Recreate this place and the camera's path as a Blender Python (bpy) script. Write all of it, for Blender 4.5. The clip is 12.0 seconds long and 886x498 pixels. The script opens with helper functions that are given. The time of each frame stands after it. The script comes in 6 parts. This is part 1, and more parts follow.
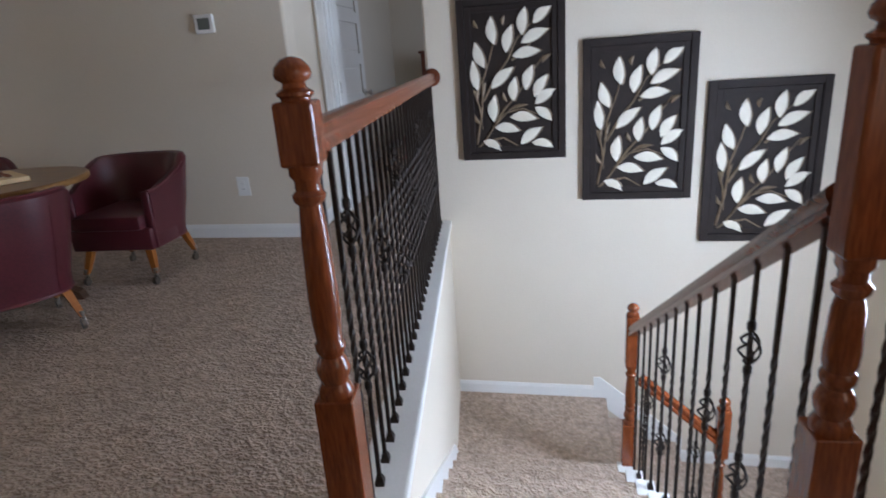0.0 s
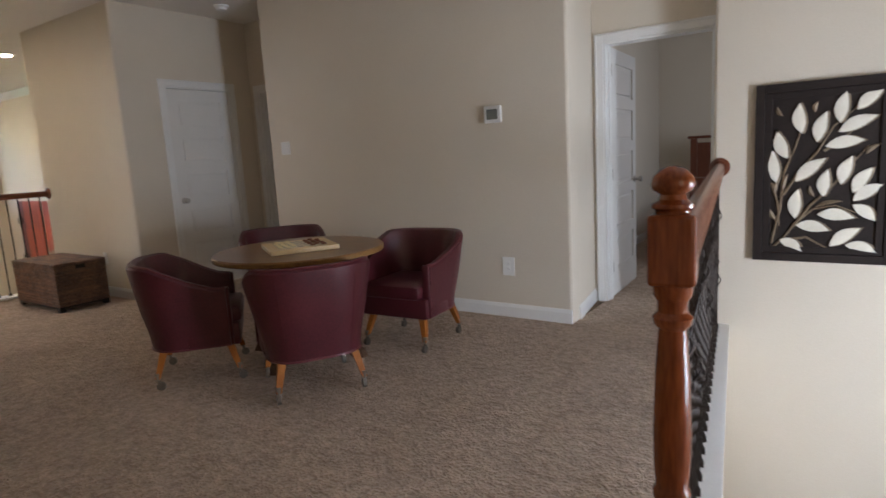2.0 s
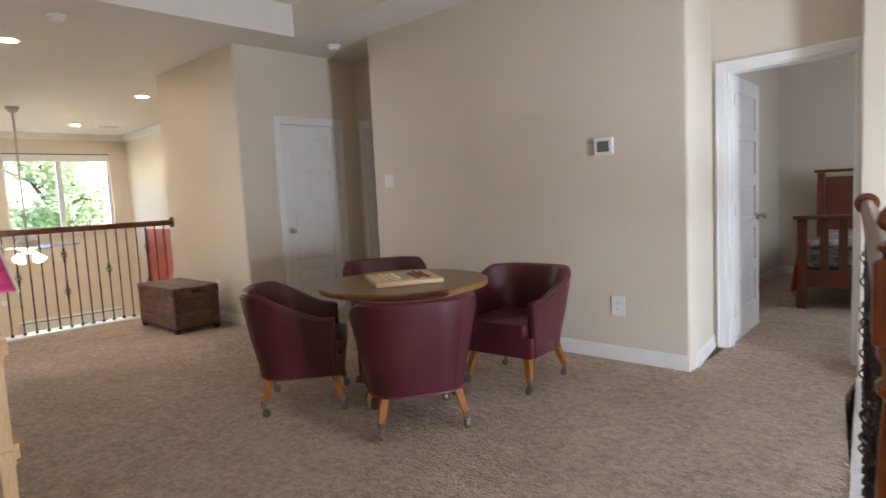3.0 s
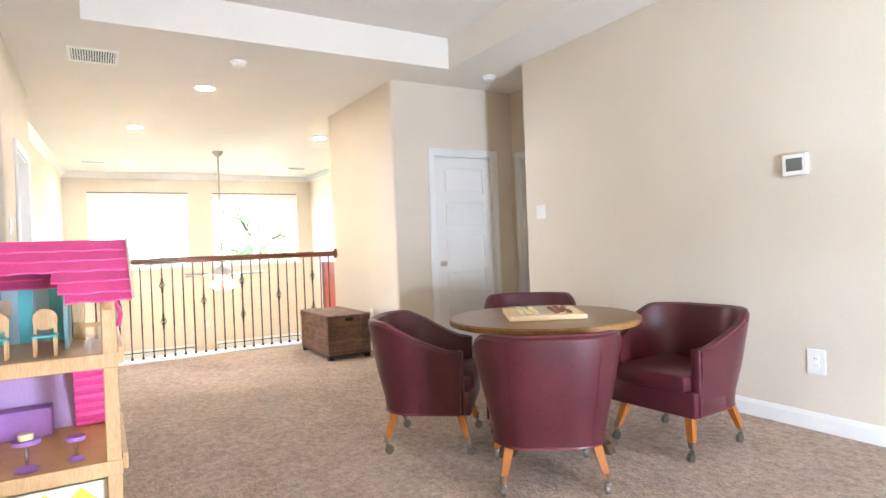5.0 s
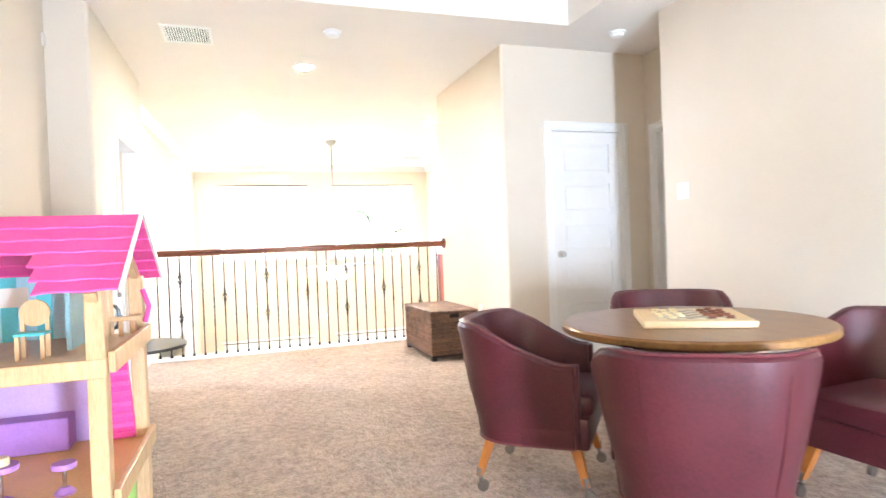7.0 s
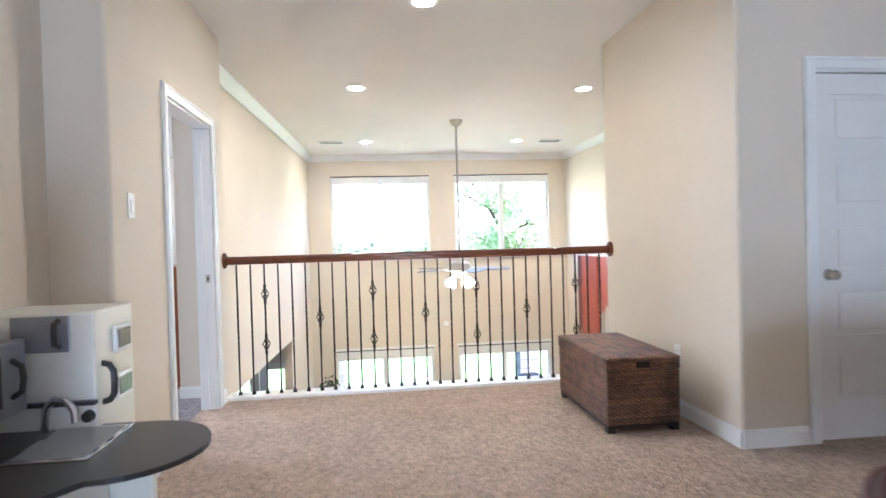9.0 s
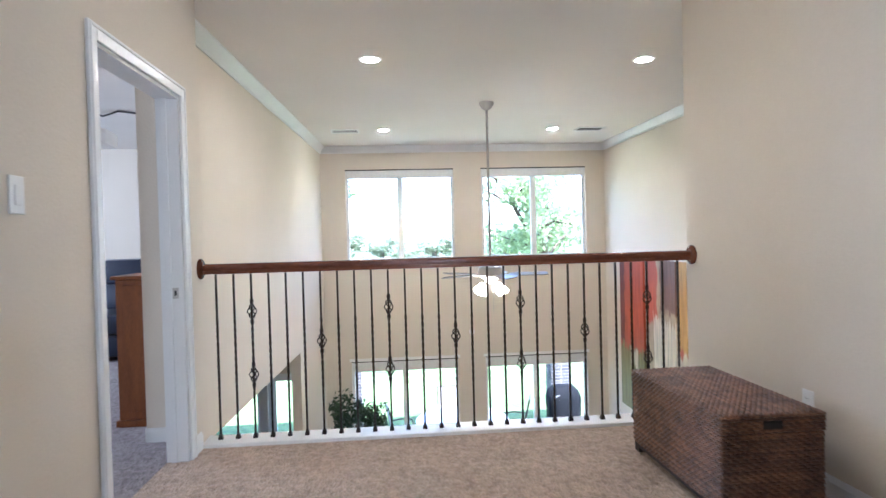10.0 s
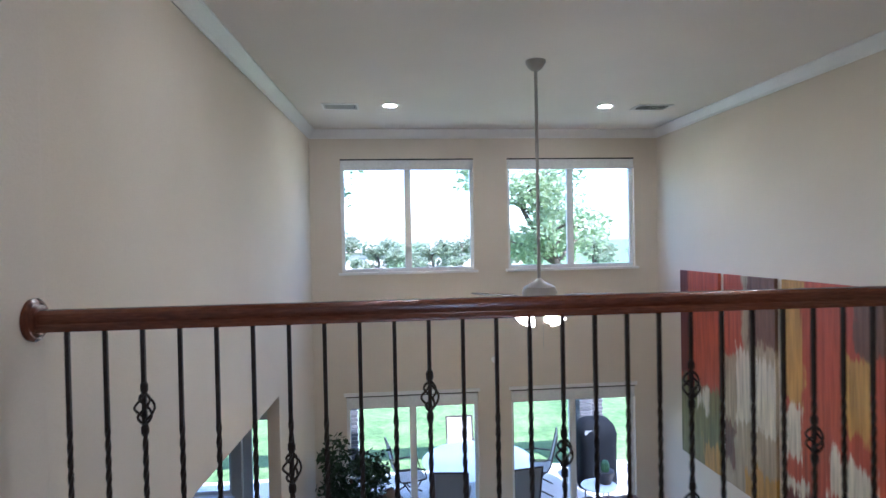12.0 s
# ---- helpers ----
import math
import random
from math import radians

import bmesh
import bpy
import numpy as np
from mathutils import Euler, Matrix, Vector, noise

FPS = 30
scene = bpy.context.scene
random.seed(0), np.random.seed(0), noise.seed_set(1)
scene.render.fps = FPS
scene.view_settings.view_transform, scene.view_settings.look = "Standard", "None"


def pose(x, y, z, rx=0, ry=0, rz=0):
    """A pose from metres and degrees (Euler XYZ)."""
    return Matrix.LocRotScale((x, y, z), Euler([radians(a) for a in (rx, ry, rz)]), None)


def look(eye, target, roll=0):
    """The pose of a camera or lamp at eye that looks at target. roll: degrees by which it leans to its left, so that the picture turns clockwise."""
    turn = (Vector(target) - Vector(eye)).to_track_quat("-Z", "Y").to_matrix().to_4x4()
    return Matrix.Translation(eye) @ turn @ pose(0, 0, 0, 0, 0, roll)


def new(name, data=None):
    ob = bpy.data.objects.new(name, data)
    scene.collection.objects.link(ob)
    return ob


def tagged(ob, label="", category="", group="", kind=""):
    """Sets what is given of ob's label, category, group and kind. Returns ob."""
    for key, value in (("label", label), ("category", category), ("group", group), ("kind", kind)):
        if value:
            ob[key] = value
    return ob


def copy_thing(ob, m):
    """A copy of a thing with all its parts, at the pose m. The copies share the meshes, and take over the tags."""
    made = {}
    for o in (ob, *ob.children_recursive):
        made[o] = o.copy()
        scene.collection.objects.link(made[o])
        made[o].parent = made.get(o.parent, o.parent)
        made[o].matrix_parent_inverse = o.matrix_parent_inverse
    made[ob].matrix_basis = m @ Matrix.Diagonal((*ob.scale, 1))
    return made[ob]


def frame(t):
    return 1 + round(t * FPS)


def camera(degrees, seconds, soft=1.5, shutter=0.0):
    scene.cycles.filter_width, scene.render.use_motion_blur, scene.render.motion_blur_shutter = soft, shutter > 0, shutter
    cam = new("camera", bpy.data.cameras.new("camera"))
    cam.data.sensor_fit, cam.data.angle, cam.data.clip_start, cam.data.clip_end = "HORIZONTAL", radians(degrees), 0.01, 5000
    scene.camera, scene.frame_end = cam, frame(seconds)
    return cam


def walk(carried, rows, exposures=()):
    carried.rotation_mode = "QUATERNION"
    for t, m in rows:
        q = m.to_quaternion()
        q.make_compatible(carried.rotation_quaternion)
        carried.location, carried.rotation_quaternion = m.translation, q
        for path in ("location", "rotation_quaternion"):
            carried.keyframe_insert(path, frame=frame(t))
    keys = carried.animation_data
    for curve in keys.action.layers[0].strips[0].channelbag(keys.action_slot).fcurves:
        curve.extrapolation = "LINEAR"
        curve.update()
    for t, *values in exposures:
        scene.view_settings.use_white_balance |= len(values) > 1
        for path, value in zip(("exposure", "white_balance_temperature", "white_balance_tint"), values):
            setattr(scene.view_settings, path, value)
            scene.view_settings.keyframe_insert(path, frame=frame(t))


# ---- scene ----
cam = camera(73.9, 12.0, shutter=0.4)
PATH = [
    (0, (0.403, 0.191, 1.168), (-0.01, 2.048, 0.554), -4.1),
    (0.5, (0.351, 0.199, 1.186), (-0.233, 2.043, 0.678), -3.9),
    (1, (0.277, 0.197, 1.195), (-0.51, 1.981, 0.749), -3.6),
    (1.5, (0.216, 0.21, 1.213), (-0.767, 1.908, 0.826), -3.4),
    (2, (0.16, 0.219, 1.226), (-0.965, 1.842, 0.912), -3.3),
    (2.5, (0.094, 0.243, 1.224), (-1.156, 1.785, 0.976), -3.0),
    (3, (0.013, 0.246, 1.224), (-1.353, 1.696, 1.039), -2.9),
    (3.5, (-0.055, 0.256, 1.221), (-1.506, 1.625, 1.089), -2.7),
    (3.7, (-0.07, 0.27, 1.214), (-1.551, 1.609, 1.108), -2.5),
    (5.3, (-0.133, 0.658, 1.105), (-1.879, 1.634, 1.086), -2.2),
    (5.5, (-0.162, 0.696, 1.096), (-1.91, 1.667, 1.074), -2.2),
    (6, (-0.263, 0.834, 1.078), (-2.016, 1.795, 1.052), -2.1),
    (6.5, (-0.413, 0.95, 1.077), (-2.23, 1.787, 1.054), -2.3),
    (7, (-0.681, 0.997, 1.062), (-2.579, 1.627, 1.041), -2.2),
    (7.5, (-0.967, 1.053, 1.077), (-2.888, 1.609, 1.053), -2.1),
    (7.7, (-1.13, 1.082, 1.068), (-3.064, 1.591, 1.046), -2.1),
    (9.3, (-2.714, 1.198, 1.179), (-4.704, 1.394, 1.147), -1.6),
    (9.5, (-2.917, 1.204, 1.175), (-4.909, 1.382, 1.142), -1.6),
    (10, (-3.423, 1.214, 1.203), (-5.416, 1.382, 1.168), -1.5),
    (10.5, (-3.945, 1.216, 1.218), (-5.938, 1.377, 1.183), -1.5),
    (11, (-4.429, 1.177, 1.217), (-6.424, 1.318, 1.183), -1.4),
    (11.5, (-4.902, 1.122, 1.232), (-6.895, 1.295, 1.207), -1.3),
    (12, (-5.308, 1.054, 1.26), (-7.299, 1.244, 1.233), -1.1),
]
walk(cam, [(t, look(eye, target, roll)) for t, eye, target, roll in PATH],
     exposures=[(0, 2.9, 5650, 17), (0.5, 2.5, 5650, 17), (1, 2.4, 5750, 17), (1.5, 2.55, 6000, 18), (2.0, 3.1, 6250, 18), (2.5, 3.42, 6250, 18), (3.5, 4.2, 6000, 17), (5.3, 5.2, 5800, 15), (6.5, 5.65, 5600, 14), (7.7, 5.4, 5700, 15), (9.3, 4.22, 5150, 15), (10, 3.86, 5080, 15), (10.5, 3.6, 4980, 15), (11, 3.35, 5000, 15), (12, 2.84, 4850, 16)])
# ---------- world, sun, window and fill light ---
world = bpy.data.worlds.new("world")
scene.world = world
world.use_nodes = True
sky = world.node_tree.nodes.new("ShaderNodeTexSky")
sky.sky_type = "NISHITA"
sky.sun_disc = False
sky.sun_elevation = radians(62)
sky.sun_rotation = radians(70)
sky.air_density, sky.dust_density = 1.0, 1.5
background = world.node_tree.nodes["Background"]
world.node_tree.links.new(sky.outputs[0], background.inputs[0])
background.inputs[1].default_value = 0.15
sun = new("sun", bpy.data.lights.new("sun", "SUN"))
sun.data.energy, sun.data.angle, sun.data.color = 4.2, radians(0.6), (1.0, 0.95, 0.86)
sun.matrix_world = look((-16, 4, 30), (-26, 0, 9))


def area_lamp(name, m, w, h, energy, color=(0.80, 0.90, 1.0)):
    ob = new(name, bpy.data.lights.new(name, "AREA"))
    ob.data.shape, ob.data.size, ob.data.size_y, ob.data.energy, ob.data.color = "RECTANGLE", w, h, energy, color
    ob.matrix_world = m
    return ob


# unseen warm fill lamp, added behind the walk's start where no window is known
area_lamp("warm_fill_loft", look((2.36, -0.3, 1.5), (0, -0.1, 1.5)), 1.7, 1.5, 2.0, (1.0, 0.80, 0.52))
# daylight that enters by the east stair window
area_lamp("daylight_stair", look((2.36, 2.35, 0.10), (0, 2.75, -0.60)), 0.55, 2.1, 26, (0.78, 0.90, 1.0))
# unseen warm lamp without fixture, added to tint the little hall's door jamb
area_lamp("warm_fill_little_hall", look((-4.2, 5.5, 2.1), (-5.2, 4.6, 1.1)), 0.3, 0.3, 12.0, (1.0, 0.78, 0.48))
# area lamps in place of daylight at the bedroom and media room windows
area_lamp("daylight_bedroom", look((0.72, 6.6, 1.5), (-1.2, 6.6, 1.2)), 1.15, 1.15, 2.2)
area_lamp("daylight_media", look((-8.5, -4.92, 1.5), (-8.5, -3, 1.3)), 1.75, 1.15, 17.0, (0.85, 0.92, 1.0))

# ---------- materials ----------


def material(name, color, rough=0.6, metal=0.0, color2=None, scale=8.0, fine=120.0, bump=0.0, bump_scale=200.0,
             amount=0.5, stretch=(1, 1, 1), random_tint=0.0, gloss=0.5, emit=0.0):
    """A Principled surface with colour varied at two scales and a fine relief."""
    mat = bpy.data.materials.new(name)
    mat.use_nodes = True
    tree = mat.node_tree
    nodes, links = tree.nodes, tree.links
    bsdf = nodes["Principled BSDF"]
    bsdf.inputs["Roughness"].default_value = rough
    bsdf.inputs["Metallic"].default_value = metal
    bsdf.inputs["Specular IOR Level"].default_value = gloss
    coord = nodes.new("ShaderNodeTexCoord")
    mapping = nodes.new("ShaderNodeMapping")
    mapping.inputs["Scale"].default_value = stretch
    links.new(coord.outputs["Object"], mapping.inputs[0])
    color2 = color2 or tuple(c * 0.86 for c in color)
    big, small = nodes.new("ShaderNodeTexNoise"), nodes.new("ShaderNodeTexNoise")
    for n, s, d in ((big, scale, 3), (small, fine, 2)):
        n.inputs["Scale"].default_value, n.inputs["Detail"].default_value = s, d
        links.new(mapping.outputs[0], n.inputs["Vector"])
    add = nodes.new("ShaderNodeMath")
    add.operation = "ADD"
    links.new(big.outputs[0], add.inputs[0])
    links.new(small.outputs[0], add.inputs[1])
    ramp = nodes.new("ShaderNodeValToRGB")
    half = nodes.new("ShaderNodeMath")
    half.operation = "MULTIPLY"
    half.inputs[1].default_value = 0.5
    links.new(add.outputs[0], half.inputs[0])
    ramp.color_ramp.elements[0].position, ramp.color_ramp.elements[1].position = 0.5 - amount * 0.25, 0.5 + amount * 0.25
    links.new(half.outputs[0], ramp.inputs[0])
    ramp.color_ramp.elements[0].color, ramp.color_ramp.elements[1].color = (*color2, 1), (*color, 1)
    out = ramp.outputs[0]
    if random_tint:
        info, hsv = nodes.new("ShaderNodeObjectInfo"), nodes.new("ShaderNodeHueSaturation")
        rng = nodes.new("ShaderNodeMapRange")
        rng.inputs["To Min"].default_value, rng.inputs["To Max"].default_value = 1 - random_tint, 1 + random_tint
        links.new(info.outputs["Random"], rng.inputs[0])
        links.new(rng.outputs[0], hsv.inputs["Value"])
        links.new(out, hsv.inputs["Color"])
        out = hsv.outputs[0]
    links.new(out, bsdf.inputs["Base Color"])
    if bump:
        tex, b = nodes.new("ShaderNodeTexNoise"), nodes.new("ShaderNodeBump")
        tex.inputs["Scale"].default_value, tex.inputs["Detail"].default_value = bump_scale, 3
        links.new(mapping.outputs[0], tex.inputs["Vector"])
        links.new(tex.outputs[0], b.inputs["Height"])
        b.inputs["Strength"].default_value, b.inputs["Distance"].default_value = bump, 0.006
        links.new(b.outputs[0], bsdf.inputs["Normal"])
    if emit:
        bsdf.inputs["Emission Color"].default_value = (*color, 1)
        bsdf.inputs["Emission Strength"].default_value = emit
    return mat


def carpet_material(name, light, dark):
    """Cut pile: clumped tufts, fine fibre speckle, brushed patches and a deep relief."""
    mat = bpy.data.materials.new(name)
    mat.use_nodes = True
    nodes, links = mat.node_tree.nodes, mat.node_tree.links
    bsdf = nodes["Principled BSDF"]
    bsdf.inputs["Roughness"].default_value, bsdf.inputs["Specular IOR Level"].default_value = 0.98, 0.08
    bsdf.inputs["Sheen Weight"].default_value, bsdf.inputs["Sheen Roughness"].default_value = 0.15, 0.6
    coord = nodes.new("ShaderNodeTexCoord")
    warp, mixv = nodes.new("ShaderNodeTexNoise"), nodes.new("ShaderNodeVectorMath")
    warp.inputs["Scale"].default_value = 3.0
    links.new(coord.outputs["Object"], warp.inputs["Vector"])
    mixv.operation = "MULTIPLY_ADD"
    mixv.inputs[1].default_value = (0.15, 0.15, 0.15)
    links.new(warp.outputs["Color"], mixv.inputs[0])
    links.new(coord.outputs["Object"], mixv.inputs[2])
    total = None
    for scale, weight, detail in ((1.6, 0.22, 2), (8.0, 0.42, 5), (24.0, 0.80, 3), (70.0, 0.70, 2)):
        n, m = nodes.new("ShaderNodeTexNoise"), nodes.new("ShaderNodeMath")
        n.inputs["Scale"].default_value, n.inputs["Detail"].default_value = scale, detail
        links.new(mixv.outputs[0] if scale < 20 else coord.outputs["Object"], n.inputs["Vector"])
        m.operation = "MULTIPLY_ADD"
        m.inputs[1].default_value, m.inputs[2].default_value = weight, -0.5 * weight
        links.new(n.outputs[0], m.inputs[0])
        if total is None:
            total = m.outputs[0]
        else:
            a = nodes.new("ShaderNodeMath")
            links.new(total, a.inputs[0])
            links.new(m.outputs[0], a.inputs[1])
            total = a.outputs[0]
    ramp = nodes.new("ShaderNodeMapRange")
    ramp.inputs["From Min"].default_value, ramp.inputs["From Max"].default_value = -0.22, 0.22
    links.new(total, ramp.inputs[0])
    mix = nodes.new("ShaderNodeMix")
    mix.data_type = "RGBA"
    mix.inputs[6].default_value, mix.inputs[7].default_value = (*dark, 1), (*light, 1)
    links.new(ramp.outputs[0], mix.inputs[0])
    links.new(mix.outputs[2], bsdf.inputs["Base Color"])
    b = nodes.new("ShaderNodeBump")
    b.inputs["Strength"].default_value, b.inputs["Distance"].default_value = 1.0, 0.045
    links.new(total, b.inputs["Height"])
    links.new(b.outputs[0], bsdf.inputs["Normal"])
    return mat


PAINT = material("wall_paint", (0.68, 0.605, 0.495), 0.85, scale=1.5, color2=(0.65, 0.575, 0.465), bump=0.25, bump_scale=90)
CEIL = material("ceiling_paint", (0.78, 0.735, 0.665), 0.9, scale=1.2, color2=(0.745, 0.70, 0.63), bump=0.3, bump_scale=80)
WHITE = material("white_trim", (0.80, 0.79, 0.76), 0.35, scale=3, color2=(0.75, 0.74, 0.71))
DOORW = material("door_paint", (0.76, 0.74, 0.70), 0.4, scale=3, color2=(0.71, 0.69, 0.65))
CARPET = carpet_material("carpet", (0.66, 0.505, 0.385), (0.35, 0.255, 0.178))
BLUECARPET = carpet_material("media_carpet", (0.42, 0.37, 0.37), (0.2, 0.17, 0.17))
CHERRY = material("cherry_wood", (0.25, 0.062, 0.016), 0.22, scale=3, fine=30, color2=(0.13, 0.030, 0.008), stretch=(6, 6, 0.7), bump=0.05, bump_scale=60)
RAILWOOD = material("rail_wood", (0.15, 0.042, 0.017), 0.25, scale=2, fine=25, color2=(0.085, 0.022, 0.009), stretch=(8, 1, 8), bump=0.05, bump_scale=60)
IRON = material("wrought_iron", (0.04, 0.027, 0.02), 0.5, 0.6, scale=20, color2=(0.014, 0.010, 0.008), bump=0.15, bump_scale=300)
LEATHER = material("burgundy_leather", (0.095, 0.016, 0.022), 0.36, scale=4, fine=90, color2=(0.062, 0.010, 0.015), bump=0.14, bump_scale=320)
PIPING = material("burgundy_piping", (0.15, 0.03, 0.036), 0.3, scale=6, color2=(0.1, 0.02, 0.026))
HONEY = material("honey_wood", (0.38, 0.135, 0.027), 0.5, scale=4, fine=40, color2=(0.28, 0.09, 0.016), stretch=(8, 8, 0.8), gloss=0.2)
CASTER = material("caster_metal", (0.24, 0.21, 0.18), 0.3, 0.9, scale=20)
TABLEWOOD = material("table_wood", (0.25, 0.12, 0.038), 0.28, scale=3, fine=40, color2=(0.16, 0.072, 0.023), stretch=(1, 9, 9))
TABLERIM = material("table_rim_wood", (0.30, 0.155, 0.045), 0.35, scale=6, fine=40, color2=(0.2, 0.095, 0.028))
DARKWOOD = material("dark_wood", (0.10, 0.05, 0.026), 0.4, scale=5, color2=(0.06, 0.03, 0.016), stretch=(6, 6, 1))
MAPLE = material("maple", (0.78, 0.60, 0.33), 0.4, scale=4, fine=40, color2=(0.68, 0.5, 0.26), stretch=(1, 9, 9))
SQUAREDARK = material("dark_square", (0.32, 0.27, 0.21), 0.45, scale=9)
SQUARELIGHT = material("light_square", (0.74, 0.64, 0.44), 0.45, scale=9)
CREAM = material("cream_checker", (0.85, 0.72, 0.42), 0.35, scale=9)
BROWN = material("brown_checker", (0.22, 0.07, 0.03), 0.35, scale=9)
WICKER = material("woven_wicker", (0.27, 0.135, 0.075), 0.4, scale=10, fine=60, color2=(0.06, 0.028, 0.015), random_tint=0.35, bump=0.2, amount=0.6)
BLACKWOOD = material("black_wood", (0.02, 0.014, 0.012), 0.5, scale=9)
METALART = material("dark_art_frame", (0.026, 0.018, 0.015), 0.65, scale=10, color2=(0.018, 0.012, 0.010), gloss=0.25)
LEAF = material("cream_art_leaf", (0.78, 0.74, 0.64), 0.6, scale=14, color2=(0.66, 0.60, 0.48), amount=0.9)
STEM = material("bronze_art_stem", (0.26, 0.19, 0.12), 0.5, 0.3, scale=14, color2=(0.13, 0.09, 0.055))
PLASTIC = material("white_plastic", (0.82, 0.81, 0.78), 0.35, scale=6, color2=(0.78, 0.77, 0.74))
SCREEN = material("grey_display", (0.16, 0.17, 0.15), 0.25, scale=8)
NICKEL = material("brushed_nickel", (0.55, 0.52, 0.48), 0.28, 1.0, scale=20)
# near-black colour that paints the shade inside gaps, slots and holes
SHADOWGAP = material("gap_shade", (0.03, 0.03, 0.03), 0.8, scale=10)
PINK = material("pink_roof", (0.86, 0.09, 0.34), 0.45, scale=9, color2=(0.74, 0.06, 0.27), random_tint=0.08)
PINE = material("pale_pine", (0.66, 0.45, 0.23), 0.5, scale=4, fine=40, color2=(0.54, 0.33, 0.15), stretch=(7, 7, 0.8))
TEAL = material("teal_paint", (0.10, 0.52, 0.56), 0.45, scale=9)
SKYBLUE = material("pale_blue_panel", (0.40, 0.70, 0.80), 0.5, scale=9)
PURPLE = material("purple_paint", (0.42, 0.20, 0.58), 0.45, scale=9)
LILAC = material("lilac_panel", (0.55, 0.38, 0.68), 0.5, scale=9)
ORANGEFLOOR = material("orange_floor", (0.82, 0.52, 0.16), 0.4, scale=9)
YELLOW = material("yellow_pattern", (0.85, 0.75, 0.08), 0.5, scale=9)
GREEN = material("green_panel", (0.45, 0.65, 0.15), 0.5, scale=9)
TOYWHITE = material("toy_cream", (0.80, 0.77, 0.68), 0.4, scale=6, color2=(0.76, 0.73, 0.64))
TOYBLACK = material("toy_black", (0.03, 0.028, 0.026), 0.3, scale=6)
TOYGREY = material("toy_grey", (0.30, 0.30, 0.31), 0.3, 0.4, scale=6)
CHROME = material("chrome", (0.75, 0.75, 0.76), 0.12, 1.0, scale=20)
NAVY = material("dark_blue_leather", (0.015, 0.021, 0.042), 0.34, scale=5, color2=(0.010, 0.013, 0.028), bump=0.3, bump_scale=40)
CABINET = material("cabinet_wood", (0.27, 0.09, 0.025), 0.4, scale=4, fine=40, color2=(0.18, 0.055, 0.016), stretch=(6, 6, 0.8))
BEDWOOD = material("bed_wood", (0.16, 0.045, 0.02), 0.4, scale=4, color2=(0.1, 0.028, 0.012), stretch=(6, 6, 0.8))
BLANKET = material("striped_bedding", (0.55, 0.52, 0.48), 0.9, scale=12, color2=(0.06, 0.06, 0.09), stretch=(1, 1, 3), amount=0.2)
SOFA = material("beige_sofa", (0.40, 0.34, 0.26), 0.9, scale=5, fine=150, color2=(0.33, 0.28, 0.21), bump=0.3)
TILEFLOOR = material("stone_floor", (0.42, 0.33, 0.25), 0.4, scale=3, fine=30, color2=(0.32, 0.25, 0.18))
CONCRETE = material("patio_concrete", (0.50, 0.48, 0.45), 0.8, scale=2, fine=60, color2=(0.44, 0.42, 0.39), bump=0.3)
GRASS = material("lawn", (0.10, 0.15, 0.045), 0.9, scale=1.0, fine=7, amount=0.45, color2=(0.035, 0.07, 0.015), bump=1.0, bump_scale=40)
BRICK = material("grey_brick", (0.105, 0.098, 0.10), 0.85, scale=15, color2=(0.06, 0.057, 0.06), random_tint=0.3, bump=0.5, bump_scale=60)
MORTAR = material("mortar", (0.36, 0.34, 0.32), 0.95, scale=15)
BARK = material("bark", (0.12, 0.09, 0.065), 0.95, scale=9, color2=(0.06, 0.045, 0.03), bump=1.0, bump_scale=20)
FOLIAGE = material("tree_leaves", (0.36, 0.42, 0.24), 0.6, scale=1.5, fine=9, color2=(0.18, 0.24, 0.11))
FARFOLIAGE = material("far_leaves", (0.28, 0.31, 0.22), 0.8, scale=0.6, fine=4, color2=(0.20, 0.24, 0.15))
for leafy in (FOLIAGE, FARFOLIAGE):
    tree_nodes, tree_links = leafy.node_tree.nodes, leafy.node_tree.links
    base = tree_nodes["Principled BSDF"]
    through_leaf, blend = tree_nodes.new("ShaderNodeBsdfTranslucent"), tree_nodes.new("ShaderNodeMixShader")
    tree_links.new(base.inputs["Base Color"].links[0].from_socket, through_leaf.inputs[0])
    blend.inputs[0].default_value = 0.55
    tree_links.new(base.outputs[0], blend.inputs[1])
    tree_links.new(through_leaf.outputs[0], blend.inputs[2])
    tree_links.new(blend.outputs[0], tree_nodes["Material Output"].inputs[0])
HOUSEPLANT = material("houseplant_leaves", (0.025, 0.06, 0.018), 0.45, scale=5, fine=20, color2=(0.012, 0.03, 0.01))
SLING = material("patio_sling", (0.30, 0.28, 0.25), 0.7, scale=30, color2=(0.25, 0.235, 0.21))
PATIOMETAL = material("patio_metal", (0.09, 0.07, 0.055), 0.45, 0.5, scale=20)
COVER = material("grill_cover", (0.006, 0.0065, 0.008), 0.8, scale=4, bump=0.3, bump_scale=12, gloss=0.08)
TERRACOTTA = material("dark_planter", (0.05, 0.035, 0.03), 0.6, scale=9)
CACTUS = material("cactus_green", (0.06, 0.13, 0.05), 0.7, scale=20)
ROOFTILE = material("far_roof", (0.30, 0.24, 0.21), 0.9, scale=3)
STUCCO = material("far_stucco", (0.55, 0.48, 0.40), 0.9, scale=2)
LAMPGLASS = material("lit_lamp_glass", (1.0, 0.84, 0.58), 0.3, emit=8.0)
CANLIGHT = material("lit_can", (1.0, 0.88, 0.68), 0.4, emit=36.0)
FANBLADE = material("fan_blade", (0.15, 0.15, 0.16), 0.35, scale=6)
FANMETAL = material("fan_metal", (0.42, 0.39, 0.35), 0.35, 0.8, scale=9)
